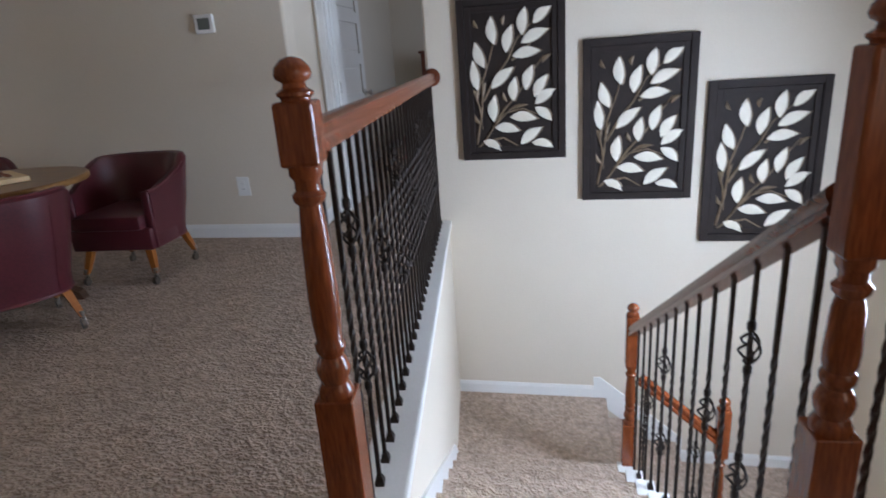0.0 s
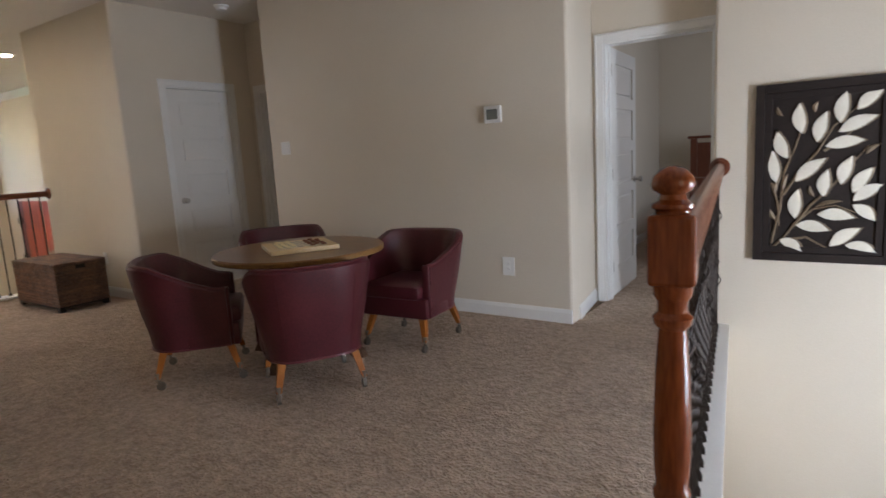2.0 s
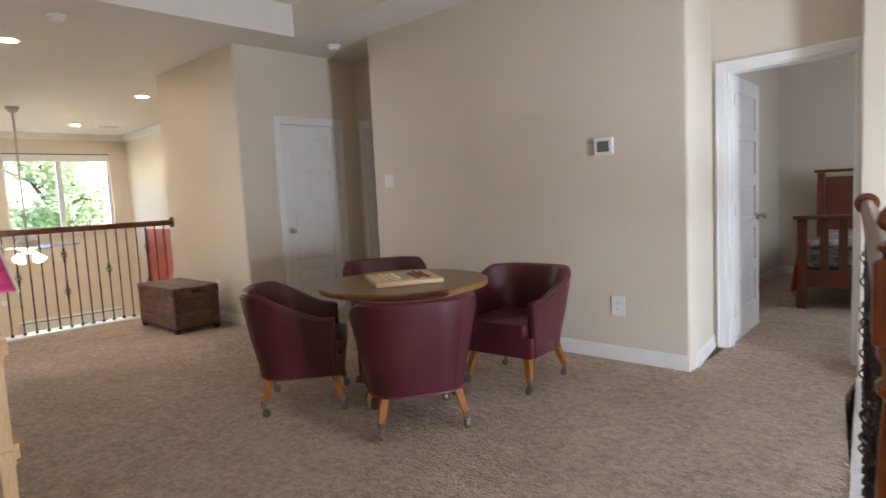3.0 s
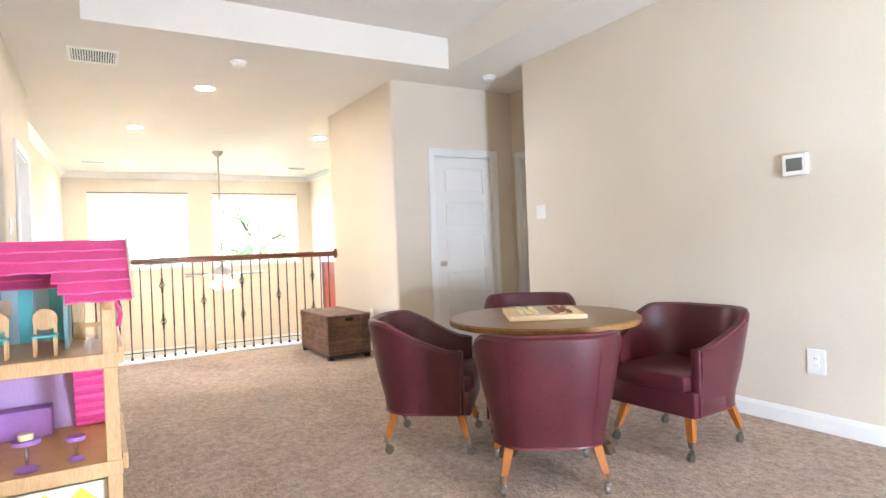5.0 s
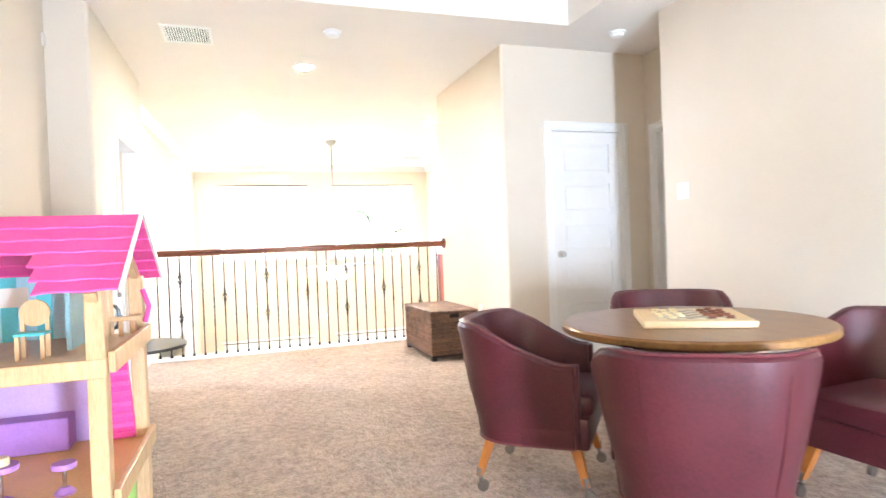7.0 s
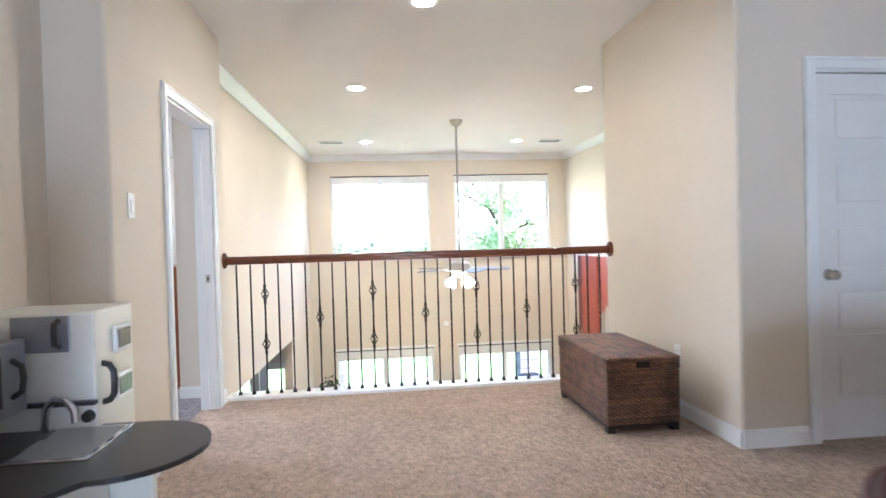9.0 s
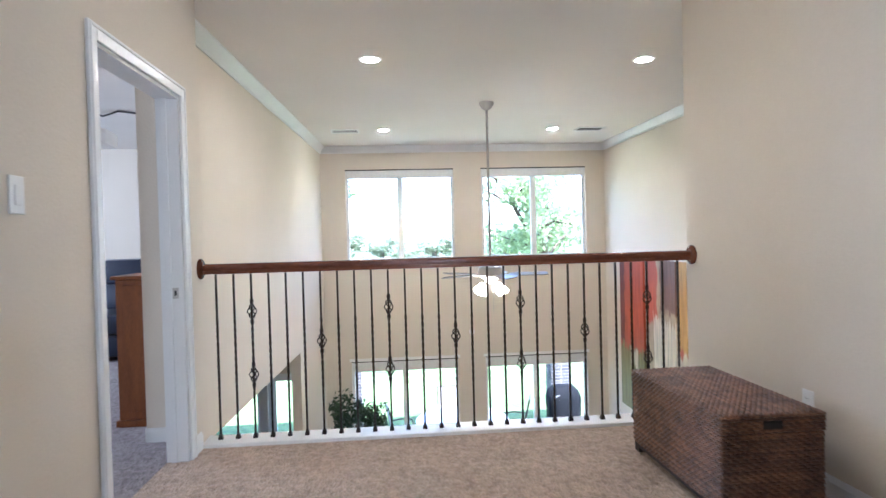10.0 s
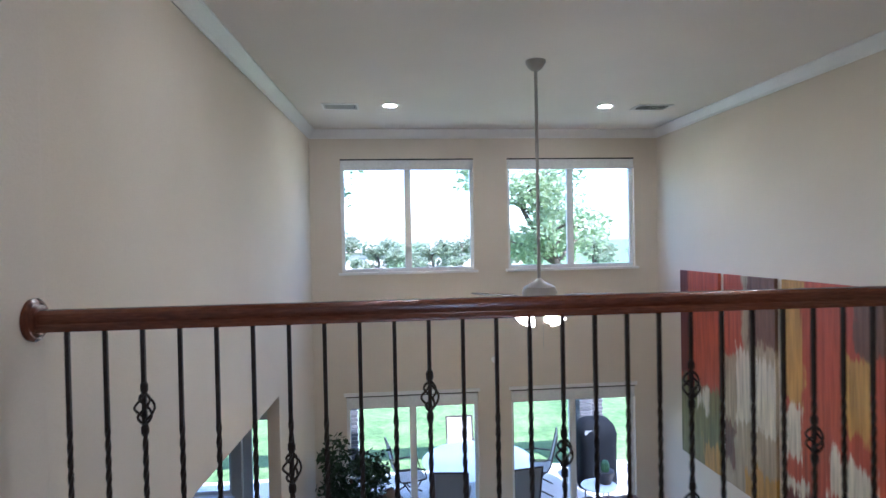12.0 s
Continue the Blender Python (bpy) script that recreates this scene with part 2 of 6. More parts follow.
DARKFAN = material("dark_fan_blade", (0.06, 0.035, 0.022), 0.4, scale=6)
BLIND = material("roller_blind", (0.78, 0.77, 0.75), 0.7, scale=30)
SHADECLOTH = material("brown_shade", (0.10, 0.065, 0.05), 0.8, scale=20)
REDCLOTH = material("red_cloth", (0.5, 0.06, 0.06), 0.7, scale=8)

GLASS = bpy.data.materials.new("window_glass")
GLASS.use_nodes = True
gb = GLASS.node_tree.nodes["Principled BSDF"]
gb.inputs["Transmission Weight"].default_value, gb.inputs["Roughness"].default_value, gb.inputs["IOR"].default_value = 1.0, 0.0, 1.02


def painted_panel(name, seed, ground, patches):
    """Abstract canvas: ragged colour patches (x0, x1, z0, z1, colour) dragged over a ground in vertical strokes."""
    mat = bpy.data.materials.new(name)
    mat.use_nodes = True
    nodes, links = mat.node_tree.nodes, mat.node_tree.links
    bsdf = nodes["Principled BSDF"]
    bsdf.inputs["Roughness"].default_value = 0.5

    def math_node(op, a, b, c=0.0):
        n = nodes.new("ShaderNodeMath")
        n.operation = op
        for k, v in enumerate((a, b, c)):
            if isinstance(v, (int, float)):
                n.inputs[k].default_value = v
            else:
                links.new(v, n.inputs[k])
        return n.outputs[0]

    def noise(scale, stretch, detail):
        mp, n = nodes.new("ShaderNodeMapping"), nodes.new("ShaderNodeTexNoise")
        mp.inputs["Scale"].default_value, mp.inputs["Location"].default_value = stretch, (seed, 0, seed * 2)
        n.inputs["Scale"].default_value, n.inputs["Detail"].default_value = scale, detail
        links.new(coord.outputs["Object"], mp.inputs[0])
        links.new(mp.outputs[0], n.inputs["Vector"])
        return n.outputs[0]

    coord, sep = nodes.new("ShaderNodeTexCoord"), nodes.new("ShaderNodeSeparateXYZ")
    links.new(coord.outputs["Object"], sep.inputs[0])
    ragged, strokes = noise(7, (1, 1, 0.7), 10), noise(5, (5, 1, 0.35), 7)
    edge = math_node("MULTIPLY_ADD", ragged, 0.34, -0.17)
    edge = math_node("ADD", edge, math_node("MULTIPLY_ADD", strokes, 0.40, -0.20))
    color = None
    for x0, x1, z0, z1, tint in patches:
        dx = math_node("SUBTRACT", (x1 - x0) / 2, math_node("ABSOLUTE", math_node("SUBTRACT", sep.outputs[0], (x0 + x1) / 2), 0))
        dz = math_node("SUBTRACT", (z1 - z0) / 2, math_node("ABSOLUTE", math_node("SUBTRACT", sep.outputs[2], (z0 + z1) / 2), 0))
        inside = math_node("ADD", math_node("MINIMUM", math_node("MULTIPLY", dx, 2.0), dz), edge)
        mask, mix = nodes.new("ShaderNodeMapRange"), nodes.new("ShaderNodeMix")
        mask.inputs["From Min"].default_value, mask.inputs["From Max"].default_value = -0.02, 0.05
        links.new(inside, mask.inputs[0])
        mix.data_type = "RGBA"
        links.new(mask.outputs[0], mix.inputs[0])
        if color is None:
            mix.inputs[6].default_value = (*ground, 1)
        else:
            links.new(color, mix.inputs[6])
        mix.inputs[7].default_value = (*tint, 1)
        color = mix.outputs[2]
    tone = math_node("MULTIPLY_ADD", strokes, 1.5, 0.2)
    shade = nodes.new("ShaderNodeVectorMath")
    shade.operation = "SCALE"
    links.new(color, shade.inputs[0])
    links.new(tone, shade.inputs["Scale"])
    links.new(shade.outputs[0], bsdf.inputs["Base Color"])
    bump = nodes.new("ShaderNodeBump")
    bump.inputs["Strength"].default_value, bump.inputs["Distance"].default_value = 0.5, 0.01
    links.new(strokes, bump.inputs["Height"])
    links.new(bump.outputs[0], bsdf.inputs["Normal"])
    return mat


# ---------- mesh helpers ----------


def finish(bm, name, mat, smooth=False):
    bmesh.ops.recalc_face_normals(bm, faces=bm.faces)
    me = bpy.data.meshes.new(name)
    bm.to_mesh(me)
    bm.free()
    if mat:
        me.materials.append(mat)
    if smooth:
        for p in me.polygons:
            p.use_smooth = True
        me.set_sharp_from_angle(angle=radians(40))
    return me


def part(name, bm, mat, parent=None, label="", smooth=False):
    me = bm if isinstance(bm, bpy.types.Mesh) else finish(bm, name, mat, smooth)
    ob = new(name, me)
    ob.parent = parent
    return tagged(ob, label)


def thing(name, m, label, category, group=""):
    ob = new(name)
    ob.empty_display_size = 0.1
    ob.matrix_basis = m
    return tagged(ob, label, category, group)


def box(bm, x0, x1, y0, y1, z0, z1, bevel=0.0, m=None):
    mat = Matrix.LocRotScale(((x0 + x1) / 2, (y0 + y1) / 2, (z0 + z1) / 2), None, (x1 - x0, y1 - y0, z1 - z0))
    vs = bmesh.ops.create_cube(bm, size=1, matrix=mat)["verts"]
    if bevel:
        es = list({e for v in vs for e in v.link_edges})
        r = bmesh.ops.bevel(bm, geom=es, offset=bevel, segments=2, affect="EDGES", profile=0.5)
        vs = list({v for f in r["faces"] for v in f.verts} | {v for v in vs if v.is_valid})
    if m is not None:
        bmesh.ops.transform(bm, matrix=m, verts=vs)
    return bm


def boxed(x0, x1, y0, y1, z0, z1, bevel=0.0, m=None):
    return box(bmesh.new(), x0, x1, y0, y1, z0, z1, bevel, m)


def rings(bm, loops, caps=True, closed=False):
    """Skin a row of equal rings of points."""
    rows = [[bm.verts.new(p) for p in r] for r in loops]
    n = len(rows[0])
    pairs = list(zip(rows, rows[1:])) + ([(rows[-1], rows[0])] if closed else [])
    for a, b in pairs:
        for i in range(n):
            bm.faces.new((a[i], a[(i + 1) % n], b[(i + 1) % n], b[i]))
    if caps and not closed:
        bm.faces.new(rows[0][::-1])
        bm.faces.new(rows[-1])
    return bm


def lathe(profile, seg=20, bm=None, cx=0.0, cy=0.0, ring=False):
    """A turned shape from (radius, height) pairs."""
    bm = bm or bmesh.new()
    return rings(bm, [[(cx + max(r, 1e-4) * math.cos(2 * math.pi * i / seg), cy + max(r, 1e-4) * math.sin(2 * math.pi * i / seg), z)
                       for i in range(seg)] for r, z in profile], closed=ring)


def tube(points, radius, seg=8, bm=None, closed=False):
    """A round bar along points; radius may be a list."""
    bm = bm or bmesh.new()
    pts = [Vector(p) for p in points]
    loops, up = [], None
    for i, p in enumerate(pts):
        d = (pts[min(i + 1, len(pts) - 1)] - pts[max(i - 1, 0)]).normalized()
        if up is None:
            up = d.orthogonal().normalized()
        up = (up - d * up.dot(d)).normalized()
        side = d.cross(up)
        r = radius[i] if isinstance(radius, (list, tuple)) else radius
        loops.append([p + (up * math.cos(2 * math.pi * k / seg) + side * math.sin(2 * math.pi * k / seg)) * r for k in range(seg)])
    return rings(bm, loops, closed=closed)


def sweep(profile, a, b, bm=None):
    """A straight moulding from a to b: profile holds (sideways, up) pairs."""
    bm = bm or bmesh.new()
    a, b = Vector(a), Vector(b)
    d = (b - a).normalized()
    side = d.cross(Vector((0, 0, 1))).normalized()
    up = side.cross(d)
    return rings(bm, [[p + side * s + up * u for s, u in profile] for p in (a, b)])


def structure(name, bm, mat, label="", smooth=False):
    ob = part(name, bm, mat, None, label, smooth)
    return tagged(ob, kind="structure")


def wall_bm(axis, pos, thick, a0, a1, z0, z1, holes=()):
    """A wall across axis from pos to pos + thick, from a0 to a1, with openings (a, b, low, high)."""
    bm = bmesh.new()

    def piece(a, b, lo, hi):
        if b - a > 1e-4 and hi - lo > 1e-4:
            p0, p1 = min(pos, pos + thick), max(pos, pos + thick)
            box(bm, *((p0, p1, a, b) if axis == "x" else (a, b, p0, p1)), lo, hi)
    cuts = sorted({a0, a1, *[h[0] for h in holes], *[h[1] for h in holes]})
    for a, b in zip(cuts, cuts[1:]):
        lo = z0
        for h in sorted((h for h in holes if h[0] <= a and h[1] >= b), key=lambda h: h[2]):
            piece(a, b, lo, h[2])
            lo = h[3]
        piece(a, b, lo, z1)
    bmesh.ops.remove_doubles(bm, verts=bm.verts, dist=1e-4)
    inner = [f for f in bm.faces if sum(1 for g in bm.faces if g is not f and len(g.verts) == len(f.verts) and set(g.verts) == set(f.verts))]
    bmesh.ops.delete(bm, geom=inner, context="FACES")
    return bm
# ---------- the large structure ----------


def bullnose(bm, corners, r=0.022):
    """Round the upright wall corners that stand at the given plan points."""
    es = [e for e in bm.edges if abs(e.verts[0].co.z - e.verts[1].co.z) > 0.01
          and any(all(abs(v.co.x - x) < 1e-3 and abs(v.co.y - y) < 1e-3 for v in e.verts) for x, y in corners)]
    bmesh.ops.bevel(bm, geom=es, offset=r, segments=5, affect="EDGES", profile=0.5)
    return bm


CE, LOW = 2.76, -3.05                      # ceiling of the upper floor, floor of the living room
XR = -7.08                                 # line of the balcony rail
structure("wall_loft_north", bullnose(wall_bm("y", 4.027, 0.13, -4.417, -1.40, 0, CE), [(-4.417, 4.027), (-1.40, 4.027)]), PAINT, "beige painted drywall of the loft")
hall_bm = wall_bm("x", -1.40, -0.13, 4.157, 4.72, 0, CE)
for v in hall_bm.verts:
    v.co.x -= 0.15 * (v.co.y - 4.157)
structure("wall_hall_west", hall_bm, PAINT, "beige painted hall wall")
structure("wall_bedroom", wall_bm("y", 4.72, 0.13, -2.08, 0.80, 0, CE, [(-1.40, -0.62, 0, 1.99)]), PAINT, "beige wall with the bedroom doorway")
structure("wall_pictures_side", bullnose(wall_bm("y", 4.407, 0.313, -0.568, 2.32, LOW, CE), [(-0.568, 4.407)]), PAINT, "tall beige stairwell wall")
structure("wall_east", wall_bm("x", 2.32, 0.14, -1.75, 4.72, LOW, CE, [(-1.2, 0.6, 0.7, 2.3), (2.05, 2.65, -1.0, 1.2)]), PAINT, "beige outer wall with two assumed window openings")
structure("wall_alcove_south", wall_bm("y", -1.62, -0.13, -2.33, 2.46, 0, CE), PAINT, "beige painted wall")
structure("wall_alcove_west", wall_bm("x", -2.33, -0.13, -1.75, -0.21, 0, CE), PAINT, "beige painted wall")
structure("wall_loft_south", wall_bm("y", -0.21, -0.13, -5.15, -2.33, 0, CE), PAINT, "recessed beige wall behind the toys")
structure("wall_media", bullnose(wall_bm("y", 0.05, -0.12, -7.16, -5.15, 0, CE, [(-6.81, -5.875, 0, 2.03)]), [(-5.15, 0.05), (-7.16, 0.05)]), PAINT, "beige wall with the media room doorway")
structure("wall_media_end", wall_bm("x", -5.15, -0.12, -0.21, -0.07, 0, CE), PAINT, "beige wall return")
structure("wall_balcony_north", bullnose(wall_bm("y", 3.137, 0.13, -7.17, -5.354, 0, CE), [(-7.17, 3.137), (-5.354, 3.137)]), PAINT, "beige wall beside the balcony")
structure("wall_closet", wall_bm("x", -5.354, -0.13, 3.267, 4.607, 0, CE, [(3.585, 4.325, 0, 2.045)]), PAINT, "beige wall with the closet door")
structure("wall_vestibule", wall_bm("y", 4.607, 0.13, -5.484, -4.0, 0, CE, [(-5.228, -4.45, 0, 2.03)]), PAINT, "beige wall at the end of the little hall")
structure("wall_vestibule_east", wall_bm("x", -4.417, 0.13, 4.157, 4.607, 0, CE), PAINT, "beige wall of the little hall")
structure("wall_vestibule_room_west", boxed(-5.70, -5.60, 4.737, 6.2, 0, CE), PAINT, "warm lit wall beyond the little hall")
structure("wall_vestibule_room_east", boxed(-4.0, -3.9, 4.737, 6.2, 0, CE), PAINT, "warm lit wall beyond the little hall")
structure("wall_vestibule_room", wall_bm("y", 6.2, 0.1, -5.7, -3.9, 0, CE), PAINT, "warm lit wall beyond the little hall")
# bedroom
structure("wall_bedroom_west", wall_bm("x", -1.98, -0.1, 4.85, 8.6, 0, CE), PAINT, "bedroom wall")
structure("wall_bedroom_north", wall_bm("y", 8.6, 0.1, -2.08, 0.9, 0, CE), PAINT, "bedroom wall")
structure("wall_bedroom_east", wall_bm("x", 0.8, 0.1, 4.72, 8.6, 0, CE, [(6.0, 7.2, 0.9, 2.1)]), PAINT, "bedroom wall with its window")
# living room
LIVX, LIVY = -13.28, 4.85
holes = [(0.45, 2.25, 0.86, 2.38), (2.715, 4.52, 0.86, 2.38), (0.47, 2.26, LOW, -0.81), (2.72, 4.49, LOW, -0.81)]
structure("wall_living_west", wall_bm("x", LIVX, -0.16, -0.2, LIVY + 0.14, LOW, CE, holes), PAINT, "tall beige living room wall with four windows")
structure("wall_living_north", wall_bm("y", LIVY, 0.14, LIVX, -3.6, LOW, CE), PAINT, "tall beige living room wall")
bm = wall_bm("y", 0.05, -0.12, LIVX, -7.17, LOW, CE, [(-11.25, -7.17, LOW, -0.24)])
for v in bm.verts:
    v.co.y -= 0.042 * (v.co.x - LIVX)
structure("wall_living_south", bm, PAINT, "beige wall over the opening to the breakfast room")
structure("wall_living_south_lower", wall_bm("y", 0.05, -0.12, -7.16, -3.6, LOW, -0.36), PAINT, "lower beige wall")
structure("wall_breakfast_west", wall_bm("x", LIVX, -0.16, -4.3, -0.2, LOW, -0.24, [(-2.9, -1.05, -2.05, -0.95), (-0.92, -0.22, LOW, -0.95)]), PAINT, "breakfast room wall with window and glass door")
structure("wall_breakfast_south", wall_bm("y", -4.3, -0.12, LIVX, -3.6, LOW, -0.24), PAINT, "breakfast room wall")
structure("wall_lower_east", wall_bm("x", -3.6, 0.12, -4.3, 4.85, LOW, -0.36), PAINT, "lower floor wall")
bm = boxed(LIVX, -3.6, -4.3, -0.08, -0.24, -0.12)
for v in bm.verts:
    v.co.y -= 0.042 * (v.co.x - LIVX)
structure("ceiling_breakfast", bm, CEIL)
# media room
structure("wall_media_stub", boxed(-7.42, -7.152, -0.32, -0.07, 0, CE), PAINT, "short beige wall return inside the media room")
structure("wall_media_south", wall_bm("y", -4.9, -0.1, -12.2, -5.2, 0, CE, [(-9.4, -7.6, 0.9, 2.1)]), PAINT, "media room wall")
structure("wall_media_west", wall_bm("x", -11.2, -0.1, -5.0, -0.16, 0, CE, [(-4.0, -3.13, 0, 2.04)]), PAINT, "media room wall with a doorway")
structure("wall_media_west_back", boxed(-11.8, -11.7, -4.2, -2.9, 0, CE), PAINT)
structure("wall_media_east", wall_bm("x", -5.0, -0.1, -4.9, -0.33, 0, CE), PAINT, "media room wall")
# ceilings and the tray
TX0, TX1, TY0, TY1, TZ = -4.83, -0.6, 0.55, 3.50, 3.05
bm = bmesh.new()
for x0, x1, y0, y1 in ((-13.44, TX0, -5.0, 5.0), (TX1, 2.46, -1.75, 8.8), (TX0, TX1, -1.75, TY0), (TX0, TX1, TY1, 8.8)):
    box(bm, x0, x1, y0, y1, CE, CE + 0.12)
structure("ceiling", bm, CEIL, "cream painted flat ceiling")
bm = boxed(TX0 - 0.1, TX1 + 0.1, TY0 - 0.1, TY1 + 0.1, TZ, TZ + 0.1)
for x0, x1, y0, y1 in ((TX0 - 0.1, TX0, TY0 - 0.1, TY1 + 0.1), (TX1, TX1 + 0.1, TY0 - 0.1, TY1 + 0.1), (TX0, TX1, TY0 - 0.1, TY0), (TX0, TX1, TY1, TY1 + 0.1)):
    box(bm, x0, x1, y0, y1, CE + 0.12, TZ)
structure("ceiling_tray", bm, CEIL, "raised cream tray ceiling over the loft")

# stair line: the guard leans slightly away from the walls' grid


def guard_x(y):
    return -0.085 - 0.1385 * (y - 1.193)


# floors
bm = bmesh.new()
for x0, x1, y0, y1 in ((-7.0, -5.15, -0.07, 4.027), (-5.15, -0.95, -0.21, 4.027), (-0.95, 2.32, -1.62, 1.235), (-2.33, -0.95, -1.62, -0.21), 
                       (-5.354, -4.417, 4.027, 4.607), (-5.60, -4.0, 4.607, 6.2), (-1.40, -0.568, 4.027, 4.85), (-1.98, 0.80, 4.85, 8.6)):
    box(bm, x0, x1, y0, y1, -0.34, 0.0)
lo = [(-0.95, 1.235), (guard_x(1.235) + 0.02, 1.235), (guard_x(4.027) - 0.09, 4.027), (-0.95, 4.027)]
vs = [[bm.verts.new((x, y, z)) for x, y in lo] for z in (-0.34, 0.0)]
bm.faces.new(vs[1])
bm.faces.new(vs[0][::-1])
for i in range(4):
    bm.faces.new((vs[0][i], vs[0][(i + 1) % 4], vs[1][(i + 1) % 4], vs[1][i]))
structure("floor", bm, CARPET, "beige textured carpet over the loft")
structure("ceiling_media", box(boxed(-11.2, -7.43, -4.9, -0.33, 2.44, 2.52), -7.43, -5.1, -4.9, -0.20, 2.44, 2.52), CEIL, "white ceiling of the media room")
structure("floor_media", box(boxed(-12.0, -7.16, -4.9, -0.32, -0.34, 0.002), -7.16, -5.1, -4.9, -0.0705, -0.34, 0.002), BLUECARPET, "grey carpet of the media room")
structure("floor_living", boxed(LIVX, -3.6, -4.3, LIVY, LOW - 0.2, LOW), TILEFLOOR, "brown stone floor of the living room")
structure("balcony_sill", boxed(-7.17, -6.99, 0.05, 3.137, -0.36, 0.022, 0.006), WHITE, "white painted sill under the balcony rail")
structure("floor_lower_hall", boxed(-0.9, 2.32, 1.0, 4.407, LOW - 0.2, LOW), TILEFLOOR)
structure("wall_lower_hall", boxed(-0.9, 2.32, 0.9, 1.0, LOW, -0.345), PAINT)
structure("balcony_soffit", boxed(-7.16, -3.6, 0.05, LIVY, -0.38, -0.342), CEIL)

# baseboards and casings
BASE = [(0, 0), (0.014, 0), (0.014, 0.075), (0.009, 0.088), (0.005, 0.1), (0, 0.1)]


def baseboard(a, b, z=0.0):
    structure("baseboard", sweep(BASE, (*a, z), (*b, z)), WHITE)


for a, b in (((-1.40, 4.027), (-4.417, 4.027)), ((-5.354, 3.137), (-7.0, 3.137)), ((-5.354, 3.137), (-5.354, 3.522)), ((-5.354, 4.388), (-5.354, 4.607)),
             ((-1.40, 4.15), (-1.48, 4.70)), ((-5.15, -0.21), (-2.33, -0.21)), ((-5.812, 0.05), (-5.15, 0.05)),
             ((-7.0, 0.05), (-6.873, 0.05)), ((-5.15, 0.05), (-5.15, -0.21)), ((-1.98, 8.6), (0.8, 8.6)), ((-1.98, 4.85), (-1.98, 8.6)), ((-7.16, -0.07), (-7.16, -0.32)), ((-7.16, -0.32), (-7.42, -0.32))):
    d = Vector(b) - Vector(a)
    s = d.to_3d().normalized().cross(Vector((0, 0, 1)))
    # the moulding stands on the open side of its wall
    want = (0, -1) if abs(d.y) < 1e-6 else (1, 0)
    if (a[1] == 0.05 or a[1] == -0.21) and abs(d.y) < 1e-6:
        want = (0, 1)
    if s.x * want[0] + s.y * want[1] < 0:
        a, b = b, a
    baseboard(a, b)
# balcony return of the left wall
CROWN = [(0, 0), (0, -0.11), (0.012, -0.11), (0.02, -0.085), (0.055, -0.045), (0.078, -0.02), (0.09, -0.012), (0.09, 0)]
for a, b in (((LIVX, 0.05), (-7.42, -0.196)), ((-7.17, LIVY), (LIVX, LIVY)), ((LIVX, LIVY), (LIVX, 0.05))):
    d = (Vector(b) - Vector(a)).to_3d().normalized().cross(Vector((0, 0, 1)))
    mid = ((Vector(a) + Vector(b)) / 2).to_3d()
    if d.dot(Vector((-10, 2.4, 0)) - mid) < 0:
        a, b = b, a
    structure("crown_moulding", sweep(CROWN, (*a, CE), (*b, CE)), WHITE, "white crown moulding")



def casing(name, axis, face, sgn, a, b, top, depth=0.13):
    """Door casing round the opening a..b in a wall face that looks to sgn along axis, with its jambs."""
    root = thing(name, pose(0, 0, 0), "white painted door casing and jamb", "door casing")
    tagged(root, kind="structure")
    w, t = 0.062, 0.018
    f1, back = face + sgn * t, face - sgn * depth

    def bx(bm, p0, p1, q0, q1, z0, z1, bev=0.004):
        p0, p1 = min(p0, p1), max(p0, p1)
        return box(bm, *((p0, p1, q0, q1) if axis == "x" else (q0, q1, p0, p1)), z0, z1, bev)
    for e0, e1, r0, r1 in ((a - w, a + 0.004, a - w + 0.006, a - w + 0.02), (b - 0.004, b + w, b + w - 0.02, b + w - 0.006)):
        bm = bx(bmesh.new(), face + sgn * 0.001, f1, e0, e1, 0, top + w)
        bx(bm, f1 - sgn * 0.004, f1 + sgn * 0.006, r0, r1, 0, top + w - 0.006)
        part("side_casing", bm, WHITE, root)
    bm = bx(bmesh.new(), face + sgn * 0.001, f1, a + 0.004, b - 0.004, top - 0.004, top + w)
    bx(bm, f1 - sgn * 0.004, f1 + sgn * 0.006, a - w + 0.02, b + w - 0.02, top + w - 0.02, top + w - 0.006)
    part("head_casing", bm, WHITE, root)
    for e0, e1, s0, s1 in ((a, a + 0.018, a + 0.018, a + 0.03), (b - 0.018, b, b - 0.03, b - 0.018)):
        j = part("jamb", bx(bmesh.new(), face, back, e0, e1, 0, top, 0.0), WHITE, root)
        part("door_stop", bx(bmesh.new(), face - sgn * 0.06, back + sgn * 0.03, s0, s1, 0, top - 0.018, 0.002), WHITE, j)
    part("head_jamb", bx(bmesh.new(), face, back, a + 0.018, b - 0.018, top - 0.018, top, 0.0), WHITE, root)
    return root


casing("door_casing_closet", "x", -5.354, 1, 3.585, 4.325, 2.045)
casing("door_casing_media", "y", 0.05, 1, -6.81, -5.875, 2.03, 0.12)
casing("door_casing_bedroom", "y", 4.72, -1, -1.40, -0.62, 1.99)
casing("door_casing_vestibule", "y", 4.607, -1, -5.228, -4.45, 2.03)
casing("door_casing_media_far", "x", -11.2, 1, -4.0, -3.13, 2.04, 0.1)


